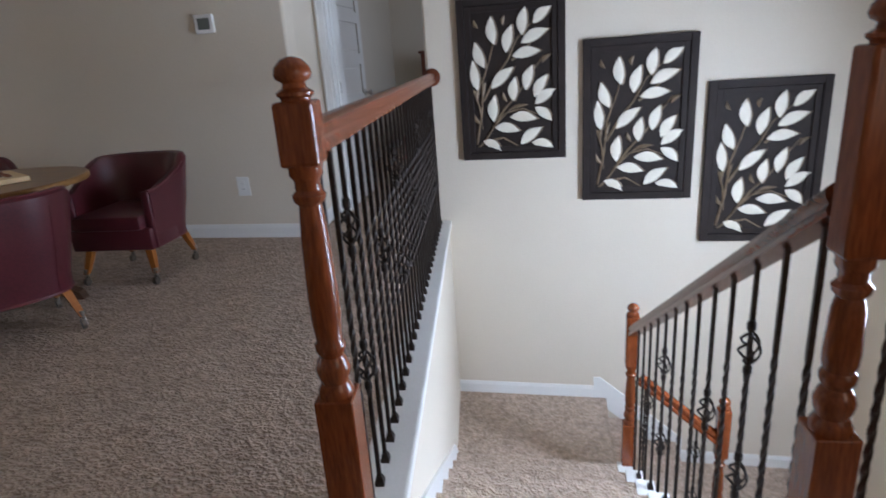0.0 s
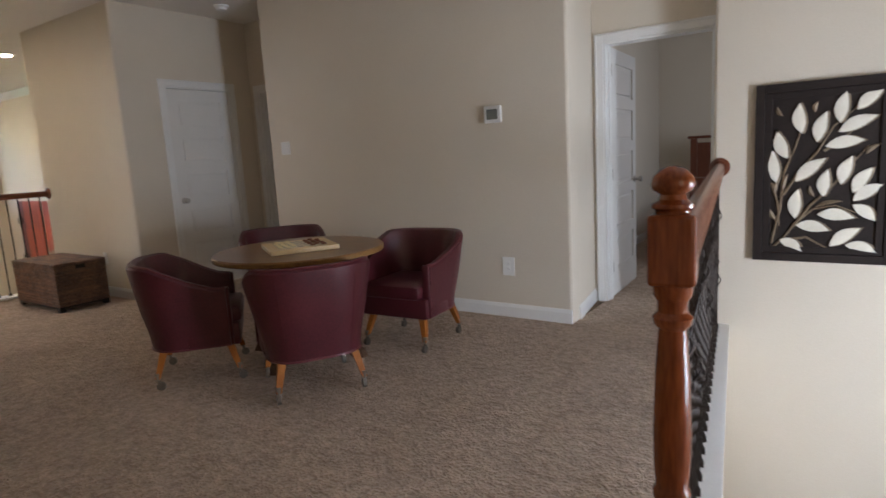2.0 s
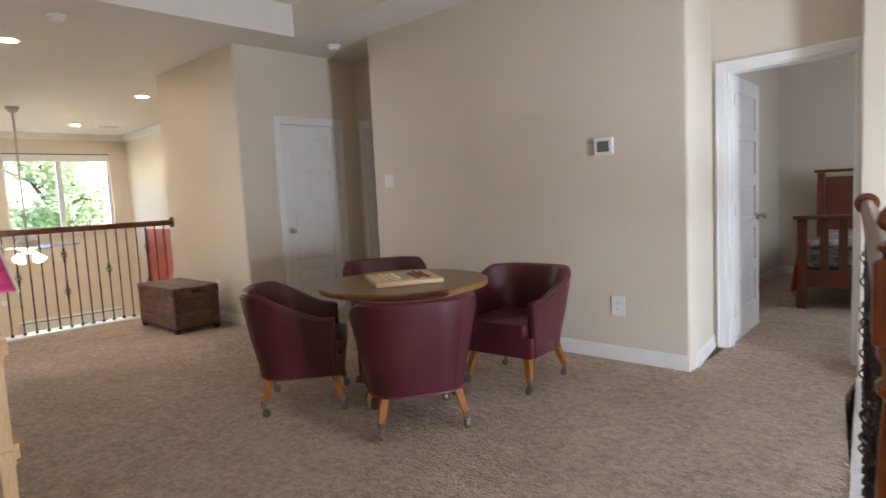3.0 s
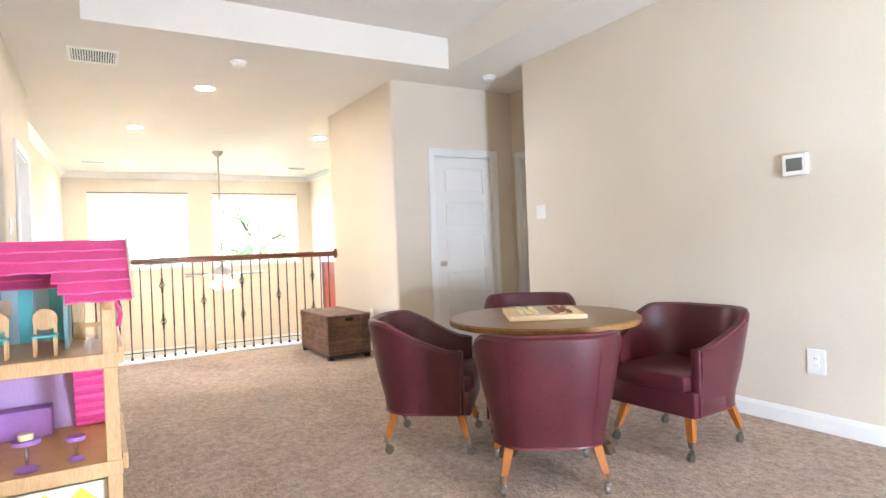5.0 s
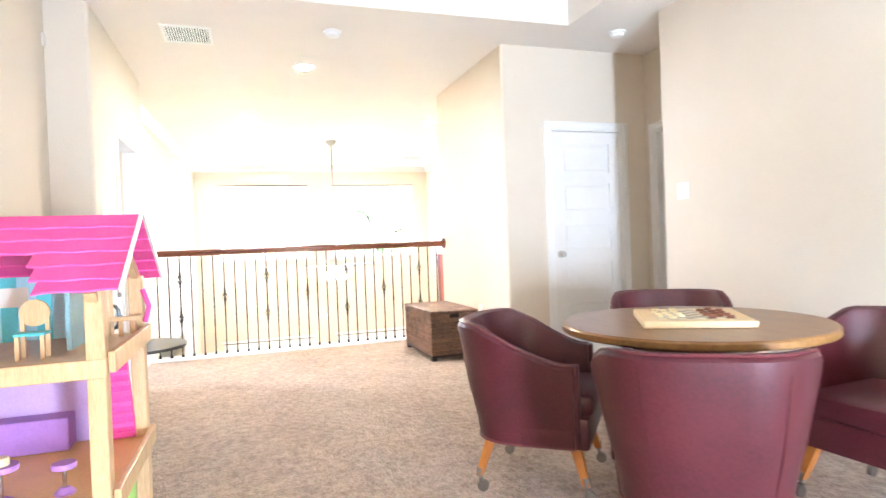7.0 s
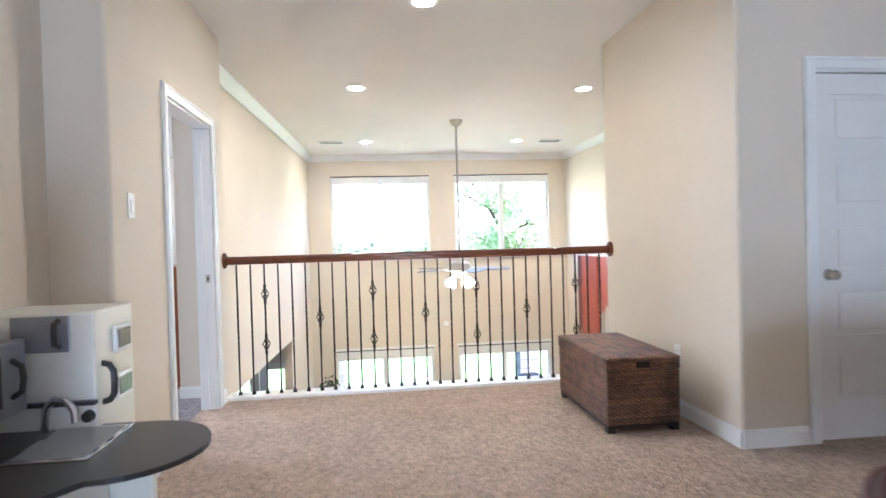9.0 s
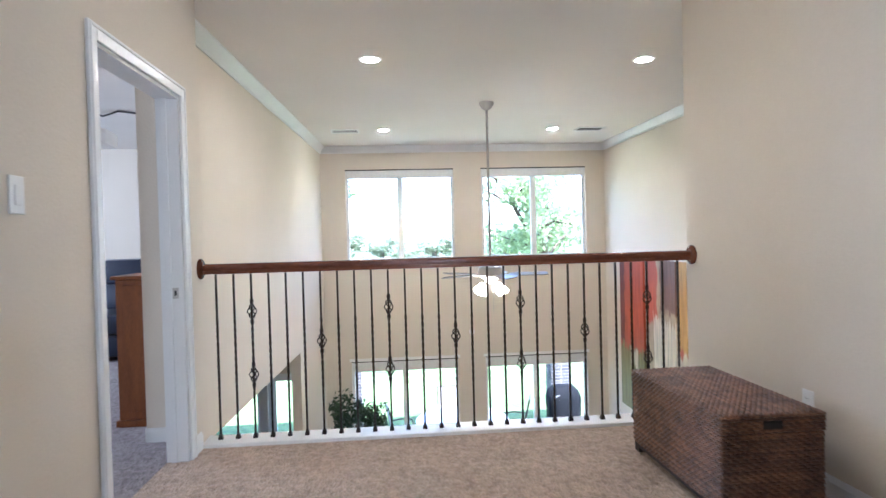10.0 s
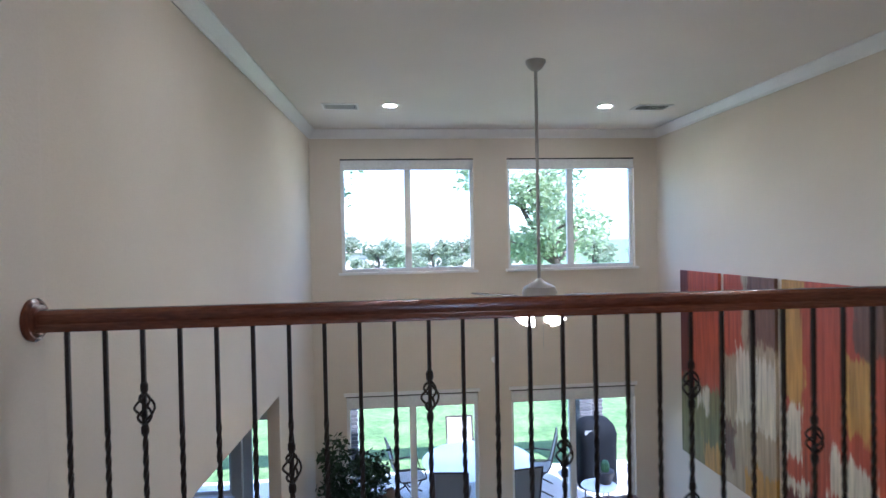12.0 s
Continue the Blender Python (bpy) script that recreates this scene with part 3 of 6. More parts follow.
# windows
def window(name, y0, y1, z0, z1, blind, sill=True):
    root = thing(name, pose(LIVX, 0, 0), "white framed window with a raised roller blind", "window")
    tagged(root, kind="structure")
    bm = bmesh.new()
    f = 0.045
    for a, b, c, d in ((y0, y0 + f, z0, z1), (y1 - f, y1, z0, z1), (y0 + f, y1 - f, z0, z0 + f), (y0 + f, y1 - f, z1 - f, z1)):
        box(bm, -0.13, -0.07, a, b, c, d, 0.004)
    ym = (y0 + y1) / 2
    box(bm, -0.13, -0.065, ym - 0.045, ym + 0.045, z0 + f, z1 - f, 0.004)
    part("window_frame", bm, WHITE, root)
    for a, b in ((y0 + f, ym - 0.045), (ym + 0.045, y1 - f)):
        p = part("pane", boxed(-0.104, -0.1, a, b, z0 + f, z1 - f), GLASS, root)
        p.visible_shadow = False
    part("blind_headrail", boxed(-0.06, 0.012, y0 + 0.008, y1 - 0.008, z1 - blind, z1 - 0.02, 0.008), BLIND, root, "rolled white blind cassette")
    # solid dark strip in place of the shade above the cassette
    part("shade_strip", boxed(-0.06, 0.002, y0 + 0.002, y1 - 0.002, z1 - 0.016, z1 - 0.001), SHADOWGAP, root, "dark strip standing in for the shade over the blind")
    if sill:
        part("window_sill", boxed(-0.065, 0.05, y0 - 0.04, y1 + 0.04, z0 - 0.035, z0 - 0.001, 0.006), WHITE, root)
    else:
        part("window_head_trim", boxed(0.001, 0.022, y0 - 0.03, y1 + 0.03, z1 + 0.001, z1 + 0.05, 0.005), WHITE, root)
    return root


# unseen panels added in the lamp-lit openings to block the sun
for x0, x1, y0, y1, z0, z1 in ((2.40, 2.43, -1.2, 0.6, 0.7, 2.3), (2.40, 2.43, 2.05, 2.65, -1.0, 1.2), (0.83, 0.86, 6.0, 7.2, 0.9, 2.1), (-9.4, -7.6, -4.97, -4.95, 0.9, 2.1)):
    structure("sun_block_panel", boxed(x0, x1, y0, y1, z0, z1), BLIND, "unseen white panel that keeps the sun out of a window opening")
window("window_1", 0.45, 2.25, 0.86, 2.38, 0.15)
window("window_2", 2.715, 4.52, 0.86, 2.38, 0.15)
window("window_3", 0.47, 2.26, LOW, -0.81, 0.17, sill=False)
window("window_4", 2.72, 4.49, LOW, -0.81, 0.17, sill=False)
window("window_5", -2.9, -1.05, -2.05, -0.95, 0.03)
# ---------- railings ----------
BARW = 0.0068


def bar_mesh(h, twist=(0.28, 0.72), turns=2.5):
    """Square iron bar of height h, twisted between two shares of its height."""
    loops, n = [], 44
    zs = sorted({0.0, h, *[h * (twist[0] + (twist[1] - twist[0]) * i / n) for i in range(n + 1)]})
    for z in zs:
        f = min(1, max(0, (z / h - twist[0]) / (twist[1] - twist[0])))
        a = f * turns * 2 * math.pi + math.pi / 4
        loops.append([(BARW * 1.414 * math.cos(a + k * math.pi / 2), BARW * 1.414 * math.sin(a + k * math.pi / 2), z) for k in range(4)])
    return finish(rings(bmesh.new(), loops), "baluster", IRON)


def basket_mesh():
    bm = bmesh.new()
    for k in range(4):
        pts = []
        for i in range(11):
            f = i / 10
            a = k * math.pi / 2 + f * math.pi * 1.1
            r = 0.0035 + 0.0285 * math.sin(math.pi * f) ** 0.8
            pts.append((r * math.cos(a), r * math.sin(a), -0.045 + 0.09 * f))
        tube(pts, 0.0042, 5, bm)
    for z in (-0.062, 0.062):
        lathe([(0.009, z - 0.016), (0.0135, z - 0.008), (0.0135, z + 0.008), (0.009, z + 0.016)], 8, bm)
    return finish(bm, "basket", IRON)


def shoe_mesh():
    sq = [(-1, -1), (1, -1), (1, 1), (-1, 1)]
    return finish(rings(bmesh.new(), [[(r * x, r * y, z) for x, y in sq] for r, z in ((0.016, 0), (0.016, 0.012), (0.0125, 0.022), (0.009, 0.03))]), "shoe", IRON)


BASKET, SHOE = basket_mesh(), shoe_mesh()
BARS = {}


def baluster(parent, x, y, z0, z1, kind, turn=0.0):
    h = round(z1 - z0, 2)
    if h not in BARS:
        BARS[h] = bar_mesh(h)
    b = part("baluster", BARS[h], None, parent)
    b.matrix_basis = pose(x, y, z0, 0, 0, turn) @ Matrix.Diagonal((0.84, 0.84, 1, 1))
    part("shoe", SHOE, None, b)
    for f in {0: (), 1: (0.575,), 2: (0.385, 0.77)}[kind]:
        k = part("basket", BASKET, None, b)
        k.matrix_basis = pose(0, 0, h * f)
    return b


RAILP = [(-0.030, 0.0), (-0.031, 0.012), (-0.024, 0.022), (-0.029, 0.036), (-0.026, 0.05), (-0.014, 0.059), (0, 0.062), (0.014, 0.059),
         (0.026, 0.05), (0.029, 0.036), (0.024, 0.022), (0.031, 0.012), (0.030, 0.0)]


def rosette(parent, m):
    r = part("rosette", lathe([(0.0, 0), (0.062, 0), (0.062, 0.010), (0.054, 0.017), (0.050, 0.017), (0.042, 0.024), (0.0, 0.024)], 28), RAILWOOD, parent, "turned wooden wall rosette", True)
    r.matrix_basis = m
    return r


rail = thing("balcony_railing", pose(XR, 0.05, 0.022), "balcony railing with dark iron balusters and a brown wooden handrail", "railing")
part("handrail", sweep(RAILP, (0, 0.024, 1.003), (0, 3.063, 1.003)), RAILWOOD, rail, "brown stained wooden handrail", True)
rosette(rail, pose(0, 0.0, 1.036, -90, 0, 0))
rosette(rail, pose(0, 3.087, 1.036, 90, 0, 0))
for i in range(29):
    kind = 0 if i % 4 != 2 else (2 if (i // 4) % 2 == 0 else 1)
    baluster(rail, 0, 0.091 + 0.1034 * i, 0.0, 1.004, kind)


def newel(name, m, box_low=1.0, base=0.535, drop=0.0, label="turned cherry-stained newel post"):
    n = thing(name, m, label, "newel post", "stair newel posts")
    w = 0.036
    part("lower_block", boxed(-w - 0.004, w + 0.004, -w - 0.004, w + 0.004, -drop, base - 0.012, 0.004), CHERRY, n)
    k = box_low - base
    prof = [(0.037, -0.012), (0.037, 0.0), (0.028, 0.018), (0.034, 0.035), (0.036, 0.05), (0.030, 0.068), (0.024, 0.078), (0.031, 0.092), (0.031, 0.104),
            (0.026, 0.112), (0.030, 0.2 * k + 0.06), (0.031, 0.45 * k), (0.027, 0.7 * k), (0.022, k - 0.075), (0.030, k - 0.066), (0.032, k - 0.055), (0.024, k - 0.046), (0.024, k - 0.028),
            (0.031, k - 0.018), (0.031, k - 0.006), (0.034, k + 0.002)]
    part("turned_shaft", lathe([(r, base + z) for r, z in prof], 24), CHERRY, n, smooth=True)
    part("upper_block", boxed(-w, w, -w, w, box_low, 1.115, 0.007), CHERRY, n)
    part("ball_cap", lathe([(0.026, 1.112), (0.027, 1.120), (0.033, 1.124), (0.033, 1.130), (0.022, 1.137), (0.020, 1.145), (0.031, 1.152), (0.034, 1.160), (0.031, 1.172),
                            (0.020, 1.184), (0.008, 1.189), (0.0, 1.19)], 24), CHERRY, n, smooth=True)
    return n


N1 = (-0.067, 1.193)
newel("newel_post", pose(*N1, 0.0, 0, 0, 8))
guard = thing("stair_guard_railing", pose(0, 0, 0.004), "loft guard railing with black iron balusters and a cherry handrail", "railing")
part("handrail", sweep(RAILP, (N1[0] - 0.004, N1[1] + 0.034, 1.011), (-0.525, 4.384, 1.011)), CHERRY, guard, "cherry-stained wooden handrail", True)
rosette(guard, pose(-0.527, 4.407, 1.042, 90, 0, 0))
for i in range(30):
    y = 1.33 + 0.1025 * i
    f = (y - N1[1]) / (4.407 - N1[1])
    baluster(guard, -0.085 - 0.445 * f, y, 0.0, 1.012, (2 if i % 8 == 2 else 1) if i % 4 == 2 else 0, 8)
# white curb under the guard, with its stairwell face
bm = bmesh.new()
y0, y1 = 1.23, 4.407
g0, g1 = -0.085 - 0.445 * (y0 - 1.193) / 3.214, -0.53
q = [(g0 - 0.075, y0), (g0 + 0.085, y0), (g1 + 0.075, y1), (g1 - 0.038, y1)]
vs = [[bm.verts.new((x, y, z)) for x, y in q] for z in (-0.045, 0.004)]
bm.faces.new(vs[1]); bm.faces.new(vs[0][::-1])
for i in range(4):
    bm.faces.new((vs[0][i], vs[0][(i + 1) % 4], vs[1][(i + 1) % 4], vs[1][i]))
bmesh.ops.bevel(bm, geom=bm.edges[:], offset=0.005, segments=2, affect="EDGES")
structure("curb_cap", bm, WHITE, "white painted curb cap under the guard")
bm = bmesh.new()
q = [(g0 - 0.03, 1.30), (g0 + 0.062, 1.30), (g1 + 0.06, y1), (g1 - 0.036, y1)]
vs = [[bm.verts.new((x, y, z)) for x, y in q] for z in (LOW, -0.045)]
bm.faces.new(vs[1]); bm.faces.new(vs[0][::-1])
for i in range(4):
    bm.faces.new((vs[0][i], vs[0][(i + 1) % 4], vs[1][(i + 1) % 4], vs[1][i]))
structure("wall_stair_west", bm, PAINT, "pale painted stairwell wall under the curb")

# ---------- stairs ----------
RISE, GO, TOP = 0.183, 0.303, 1.235


def left_x(y):
    return g0 + 0.062 + (g1 + 0.06 - g0 - 0.062) * (y - 1.30) / (y1 - 1.30)


stair = thing("staircase", pose(0, 0, 0), "carpeted staircase down to a landing with white stringer", "staircase")
tagged(stair, kind="structure")
for i in range(7):
    ya, yb, z = TOP + GO * i, TOP + GO * (i + 1), -RISE * (i + 1)
    bm = bmesh.new()
    xa, xb = left_x(ya), 0.80 - 0.1 * i / 6
    prof = [(ya - 0.005, z - 0.22), (ya - 0.005, z), (yb - 0.0, z), (yb + 0.018, z - 0.012), (yb + 0.018, z - 0.03), (yb + 0.0, z - 0.045), (yb, z - 0.22)]
    rings(bm, [[(left_x(y), y, zz) for y, zz in prof], [(xb, y, zz) for y, zz in prof]])
    part("tread", bm, CARPET, stair, "carpeted tread")
    part("stringer_bracket", boxed(xb, xb + 0.09, ya - 0.02, yb + 0.02, z - 0.22, z + 0.008, 0.004), WHITE, stair, "white tread end")
bm = bmesh.new()
rings(bm, [[(left_x(3.352), 3.352, z), (left_x(4.407), 4.407, z), (0.70, 4.407, z), (0.70, 3.352, z)] for z in (-1.70, -1.464)])
part("landing", bm, CARPET, stair, "carpeted landing")
part("tread", boxed(0.70, 0.97, 3.37, 4.407, -1.87, -1.647, 0.012), CARPET, stair)
part("tread", boxed(0.97, 1.24, 3.37, 4.407, -2.05, -1.83, 0.012), CARPET, stair)
part("lower_landing", boxed(1.24, 2.32, 2.0, 4.407, -2.2, -2.013), CARPET, stair, "carpeted lower landing")
part("skirt_board", sweep(BASE, (1.24, 4.407, -2.013), (2.32, 4.407, -2.013)), WHITE, stair, "white landing baseboard")
part("stringer_panel", boxed(0.705, 0.785, 1.30, 3.345, LOW, -1.51), PAINT, stair, "painted wall below the stairs")
bm = bmesh.new()
sk = [(1.31, 0.02), (3.34, -1.20), (3.50, -1.364), (3.50, -1.50), (1.31, -0.30)]
rings(bm, [[(left_x(y) + o, y, z) for y, z in sk] for o in (0.001, 0.014)])
part("skirt_board", bm, WHITE, stair, "white skirt board")
part("skirt_board", sweep(BASE, (left_x(4.407), 4.407, -1.464), (0.62, 4.407, -1.464)), WHITE, stair, "white landing baseboard")
bm = bmesh.new()
sk = [(0.60, -1.29), (0.65, -1.285), (1.28, -1.80), (1.28, -2.02), (0.60, -1.48)]
rings(bm, [[(x, 4.407 - o, z) for x, z in sk] for o in (0.001, 0.016)])
part("skirt_board", bm, WHITE, stair, "white skirt board")
part("floor_edge_trim", boxed(0.80, 0.92, 1.237, 1.295, -0.36, 0.03, 0.005), WHITE, stair, "white floor edge trim")
part("fascia", boxed(0.92, 2.32, 1.237, 1.295, -0.36, 0.03, 0.005), WHITE, stair, "white floor edge trim")
# newels of the right-hand rail
newel("newel_post", pose(0.882, 1.25, 0.03, 0, 0, 4), 0.775, 0.445)
n2 = newel("newel_post", pose(0.765, 3.375, -1.40, 0, 0, 0), 0.80, 0.42, 0.064)
n3 = newel("newel_post", pose(1.275, 3.33, -1.95, 0, 0, 0), 0.80, 0.42, 0.063)
flight = thing("stair_railing", pose(0, 0, 0), "sloping stair railing with black iron balusters and dark handrail", "railing")
part("handrail", sweep(RAILP, (0.872, 1.285, 0.865), (0.765, 3.345, -0.40)), RAILWOOD, flight, "dark stained wooden handrail", True)
for i in range(7):
    for j in (0, 1):
        y = TOP + GO * i + 0.11 + j * GO / 2
        if y > 3.31:
            continue
        zr = 0.865 - (y - 1.285) / 2.06 * 1.265
        baluster(flight, 0.872 - 0.107 * (y - 1.285) / 2.06, y, -RISE * (i + 1) + 0.008, zr + 0.01, (0, 0, 2, 0, 1, 0)[(2 * i + j) % 6])
lower = thing("lower_stair_railing", pose(0, 0, 0), "short lower stair railing with black iron balusters", "railing")
part("handrail", sweep(RAILP, (0.80, 3.36, -0.70), (1.24, 3.335, -1.06)), CHERRY, lower, "cherry-stained wooden handrail", True)
for j in range(4):
    x = 0.85 + 0.1 * j
    baluster(lower, x, 3.385, -1.647 if x < 0.97 else -1.83, -0.70 - (x - 0.80) * 0.818 + 0.004, (0, 1, 0, 2)[j])
side = thing("side_guard_railing", pose(0.06, 0.18, 0.03), "guard railing with black iron balusters over the stairwell", "railing")
part("handrail", sweep(RAILP, (0.835, 1.085, 0.985), (2.25, 1.085, 0.985)), CHERRY, side, "cherry-stained wooden handrail", True)
for j in range(13):
    baluster(side, 0.90 + 0.103 * j, 1.085, 0.0, 0.986, (0, 0, 1, 0, 2, 0)[j % 6])
# ---------- loft: game table and chairs ----------


def u_plan(s, w, d, front):
    """Plan of the chair's wrap-round back: s runs 0..1 from one arm round to the other."""
    r = 0.19
    straight = front + d - r
    arc = math.pi * r / 2
    flat = 2 * (w - r)
    total = 2 * straight + 2 * arc + flat
    q = s * total
    if q < straight:
        return Vector((w, front - q)), Vector((1, 0))
    q -= straight
    if q < arc:
        a = q / r
        return Vector((w - r + r * math.cos(a), -d + r - r * math.sin(a))), Vector((math.cos(a), -math.sin(a)))
    q -= arc
    if q < flat:
        return Vector((w - r - q, -d)), Vector((0, -1))
    q -= flat
    if q < arc:
        a = math.pi / 2 + q / r
        return Vector((-w + r + r * math.cos(a), -d + r - r * math.sin(a))), Vector((math.cos(a), -math.sin(a)))
    q -= arc
    return Vector((-w, -d + r + q)), Vector((-1, 0))


def chair_top(s):
    k = min(s, 1 - s) * 2
    return 0.56 + 0.16 * min(1, max(0, (k - 0.06) / 0.5)) ** 1.3


def barrel_chair(m):
    c = thing("barrel_chair", m, "burgundy leather barrel chair on honey wood legs with casters", "chair", "chairs round the game table")
    w, d, front, th = 0.275, 0.27, 0.19, 0.055
    loops, line, seam = [], [], []
    N = 44
    for i in range(N + 1):
        s = i / N
        p, n = u_plan(s, w, d, front)
        zt = chair_top(s)
        fl = 0.060 * min(1, min(s, 1 - s) * 5)
        sec = [(-0.022, 0.215), (-0.012, 0.30), (0.35 * fl, 0.44), (fl, zt - 0.05), (fl + 0.003, zt - 0.02), (fl - 0.010, zt - 0.004), (fl - 0.028, zt + 0.002), (fl - th + 0.008, zt - 0.006), (fl - th, zt - 0.03), (-th - 0.004, 0.36), (-th, 0.215)]
        loops.append([(p.x + n.x * o, p.y + n.y * o, z) for o, z in sec])
        line.append((p.x + n.x * (fl - 0.008), p.y + n.y * (fl - 0.008), zt - 0.003))
        seam.append((p.x - n.x * 0.020, p.y - n.y * 0.020, 0.219))
    part("backrest", rings(bmesh.new(), loops), LEATHER, c, "wrap-round burgundy leather back", True)
    part("piping", tube(line, 0.0048, 6), PIPING, c, smooth=True)
    part("bottom_piping", tube(seam, 0.006, 6), PIPING, c, smooth=True)
    for sx in (-1, 1):
        x0 = sx * (w - 0.028)
        part("arm_front", boxed(x0 - 0.026, x0 + 0.026, front - 0.002, front + 0.02, 0.22, 0.558, 0.012), LEATHER, c, smooth=True)
    part("seat", boxed(-0.222, 0.222, -0.21, 0.265, 0.335, 0.43, 0.032), LEATHER, c, "plump burgundy leather seat", True)
    part("seat_apron", boxed(-0.262, 0.262, -0.04, 0.245, 0.215, 0.345, 0.014), LEATHER, c, smooth=True)
    for s in (0.365, 0.635):
        p, n = u_plan(s, w, d, front)
        pts = [(p.x + n.x * o, p.y + n.y * o, z) for o, z in ((-0.022, 0.22), (-0.010, 0.30), (0.023, 0.44), (0.062, 0.66))]
        part("back_seam", tube(pts, 0.0013, 5), LEATHER, c)
    for sx in (-1, 1):
        for sy in (-1, 1):
            a, b = Vector((sx * 0.19, sy * 0.175, 0.225)), Vector((sx * 0.228, sy * 0.222, 0.07))
            bm = bmesh.new()
            rings(bm, [[(p.x + h * i, p.y + h * j, p.z) for i, j in ((-1, -1), (1, -1), (1, 1), (-1, 1))] for p, h in ((a, 0.021), (a.lerp(b, 0.5), 0.018), (b, 0.014))])
            leg = part("leg", bm, HONEY, c)
            bm = lathe([(0.014, 0.10), (0.015, 0.10), (0.0155, 0.066), (0.012, 0.062), (0.006, 0.055)], 12, None, b.x, b.y)
            tube([(b.x - 0.010, b.y + 0.013, 0.024), (b.x + 0.010, b.y + 0.013, 0.024)], 0.024, 14, bm)
            box(bm, b.x - 0.012, b.x + 0.012, b.y - 0.004, b.y + 0.012, 0.03, 0.056, 0.004)
            part("caster", bm, CASTER, leg, "tarnished metal caster", True)
    return c


first = barrel_chair(pose(-3.055, 2.217, 0, 0, 0, -39))
for x, y, a in ((-2.275, 2.392, 58), (-2.245, 3.29, 184), (-3.47, 3.28, 235)):
    copy_thing(first, pose(x, y, 0, 0, 0, a))

table = thing("game_table", pose(-2.70, 2.75, 0) @ Matrix.Diagonal((0.972, 0.972, 1.013, 1)), "round brown wooden pedestal game table", "table")
part("tabletop", lathe([(0.0, 0.652), (0.525, 0.652), (0.54, 0.658), (0.543, 0.668), (0.543, 0.682), (0.536, 0.688), (0.0, 0.689)], 72), TABLEWOOD, table, smooth=True)
part("table_edge", lathe([(0.541, 0.655), (0.546, 0.660), (0.546, 0.680), (0.541, 0.685)], 72, ring=True), TABLERIM, table, smooth=True)
part("apron", lathe([(0.30, 0.60), (0.31, 0.60), (0.31, 0.652), (0.30, 0.652)], 40, ring=True), DARKWOOD, table, smooth=True)
part("pedestal", lathe([(0.10, 0.08), (0.10, 0.14), (0.07, 0.18), (0.055, 0.25), (0.075, 0.34), (0.085, 0.42), (0.06, 0.50), (0.09, 0.56), (0.12, 0.60), (0.12, 0.652)], 24), DARKWOOD, table, smooth=True)
for k in range(4):
    bm = bmesh.new()
    prof = [(0.06, 0.10), (0.06, 0.17), (0.2, 0.15), (0.33, 0.08), (0.40, 0.045), (0.42, 0.0), (0.34, 0.0), (0.30, 0.03), (0.18, 0.08)]
    rings(bm, [[(x, y, z) for x, z in prof] for y in (-0.03, 0.03)])
    f = part("pedestal_foot", bm, DARKWOOD, table)
    f.matrix_basis = pose(0, 0, 0, 0, 0, 90 * k + 15)

board = thing("checkers_board", pose(-2.675, 2.725, 0.6985, 0, 0, 59), "maple checkers box with light and dark squares on the game table", "board game")
part("box", boxed(-0.205, 0.205, -0.205, 0.205, 0.0, 0.028, 0.004), MAPLE, board)
sq_d, sq_l = finish(boxed(-0.0175, 0.0175, -0.0175, 0.0175, 0, 0.0016), "dark_square", SQUAREDARK), finish(boxed(-0.0175, 0.0175, -0.0175, 0.0175, 0, 0.0016), "light_square", SQUARELIGHT)
for i in range(8):
    for j in range(8):
        o = part("square", sq_d if (i + j) % 2 else sq_l, None, board)
        o.matrix_basis = pose(-0.126 + 0.036 * i, -0.126 + 0.036 * j, 0.0285)
ck = [finish(lathe([(0.0, 0), (0.0145, 0), (0.0155, 0.002), (0.0155, 0.007), (0.0125, 0.009), (0.010, 0.0075), (0.0, 0.0075)], 16), "checker", mm, True) for mm in (CREAM, BROWN)]
rng = random.Random(4)
for i in range(8):
    for j in range(8):
        if (i + j) % 2 and (i < 3 or i > 4):
            jig = (rng.uniform(-0.006, 0.006), rng.uniform(-0.006, 0.006))
            ob = part("checker_piece", ck[0 if i < 3 else 1], None)
            ob.matrix_basis = board.matrix_basis @ pose(-0.126 + 0.036 * i + jig[0], -0.126 + 0.036 * j + jig[1], 0.0303)
            tagged(ob, "round cream checker on the board" if i < 3 else "round brown checker on the board", "game piece", "checkers on the board")

# ---------- wicker chest ----------
chest = thing("wicker_chest", pose(-6.155, 2.75, 0), "dark brown woven wicker chest with lid on black feet", "chest")
HX, HY = 0.44, 0.222


def weave(parent, axis, face, a0, a1, z0, z1, pitch=0.0125, amp=0.0035, hole=None):
    """Woven strands in rows over one upright side."""
    rows = int((z1 - z0) / pitch)
    rg = random.Random(int(face * 1000) + 7)
    sgn = 1 if face > 0 else -1
    for r in range(rows):
        z = z0 + (r + 0.5) * (z1 - z0) / rows
        spans = [(a0, a1)]
        if hole and hole[2] < z < hole[3]:
            spans = [(a0, hole[0]), (hole[1], a1)]
        for b0, b1 in spans:
            pts = []
            k = max(2, int((b1 - b0) / 0.019))
            for i in range(k + 1):
                a = b0 + (b1 - b0) * i / k
                off = amp * (1 if (i + r) % 2 else -1) + rg.uniform(-0.001, 0.001)
                zz = z + rg.uniform(-0.0012, 0.0012)
                pts.append((face + sgn * off, a, zz) if axis == "x" else (a, face + sgn * off, zz))
            part("wicker_strand", tube(pts, pitch * 0.5, 5), WICKER, parent)


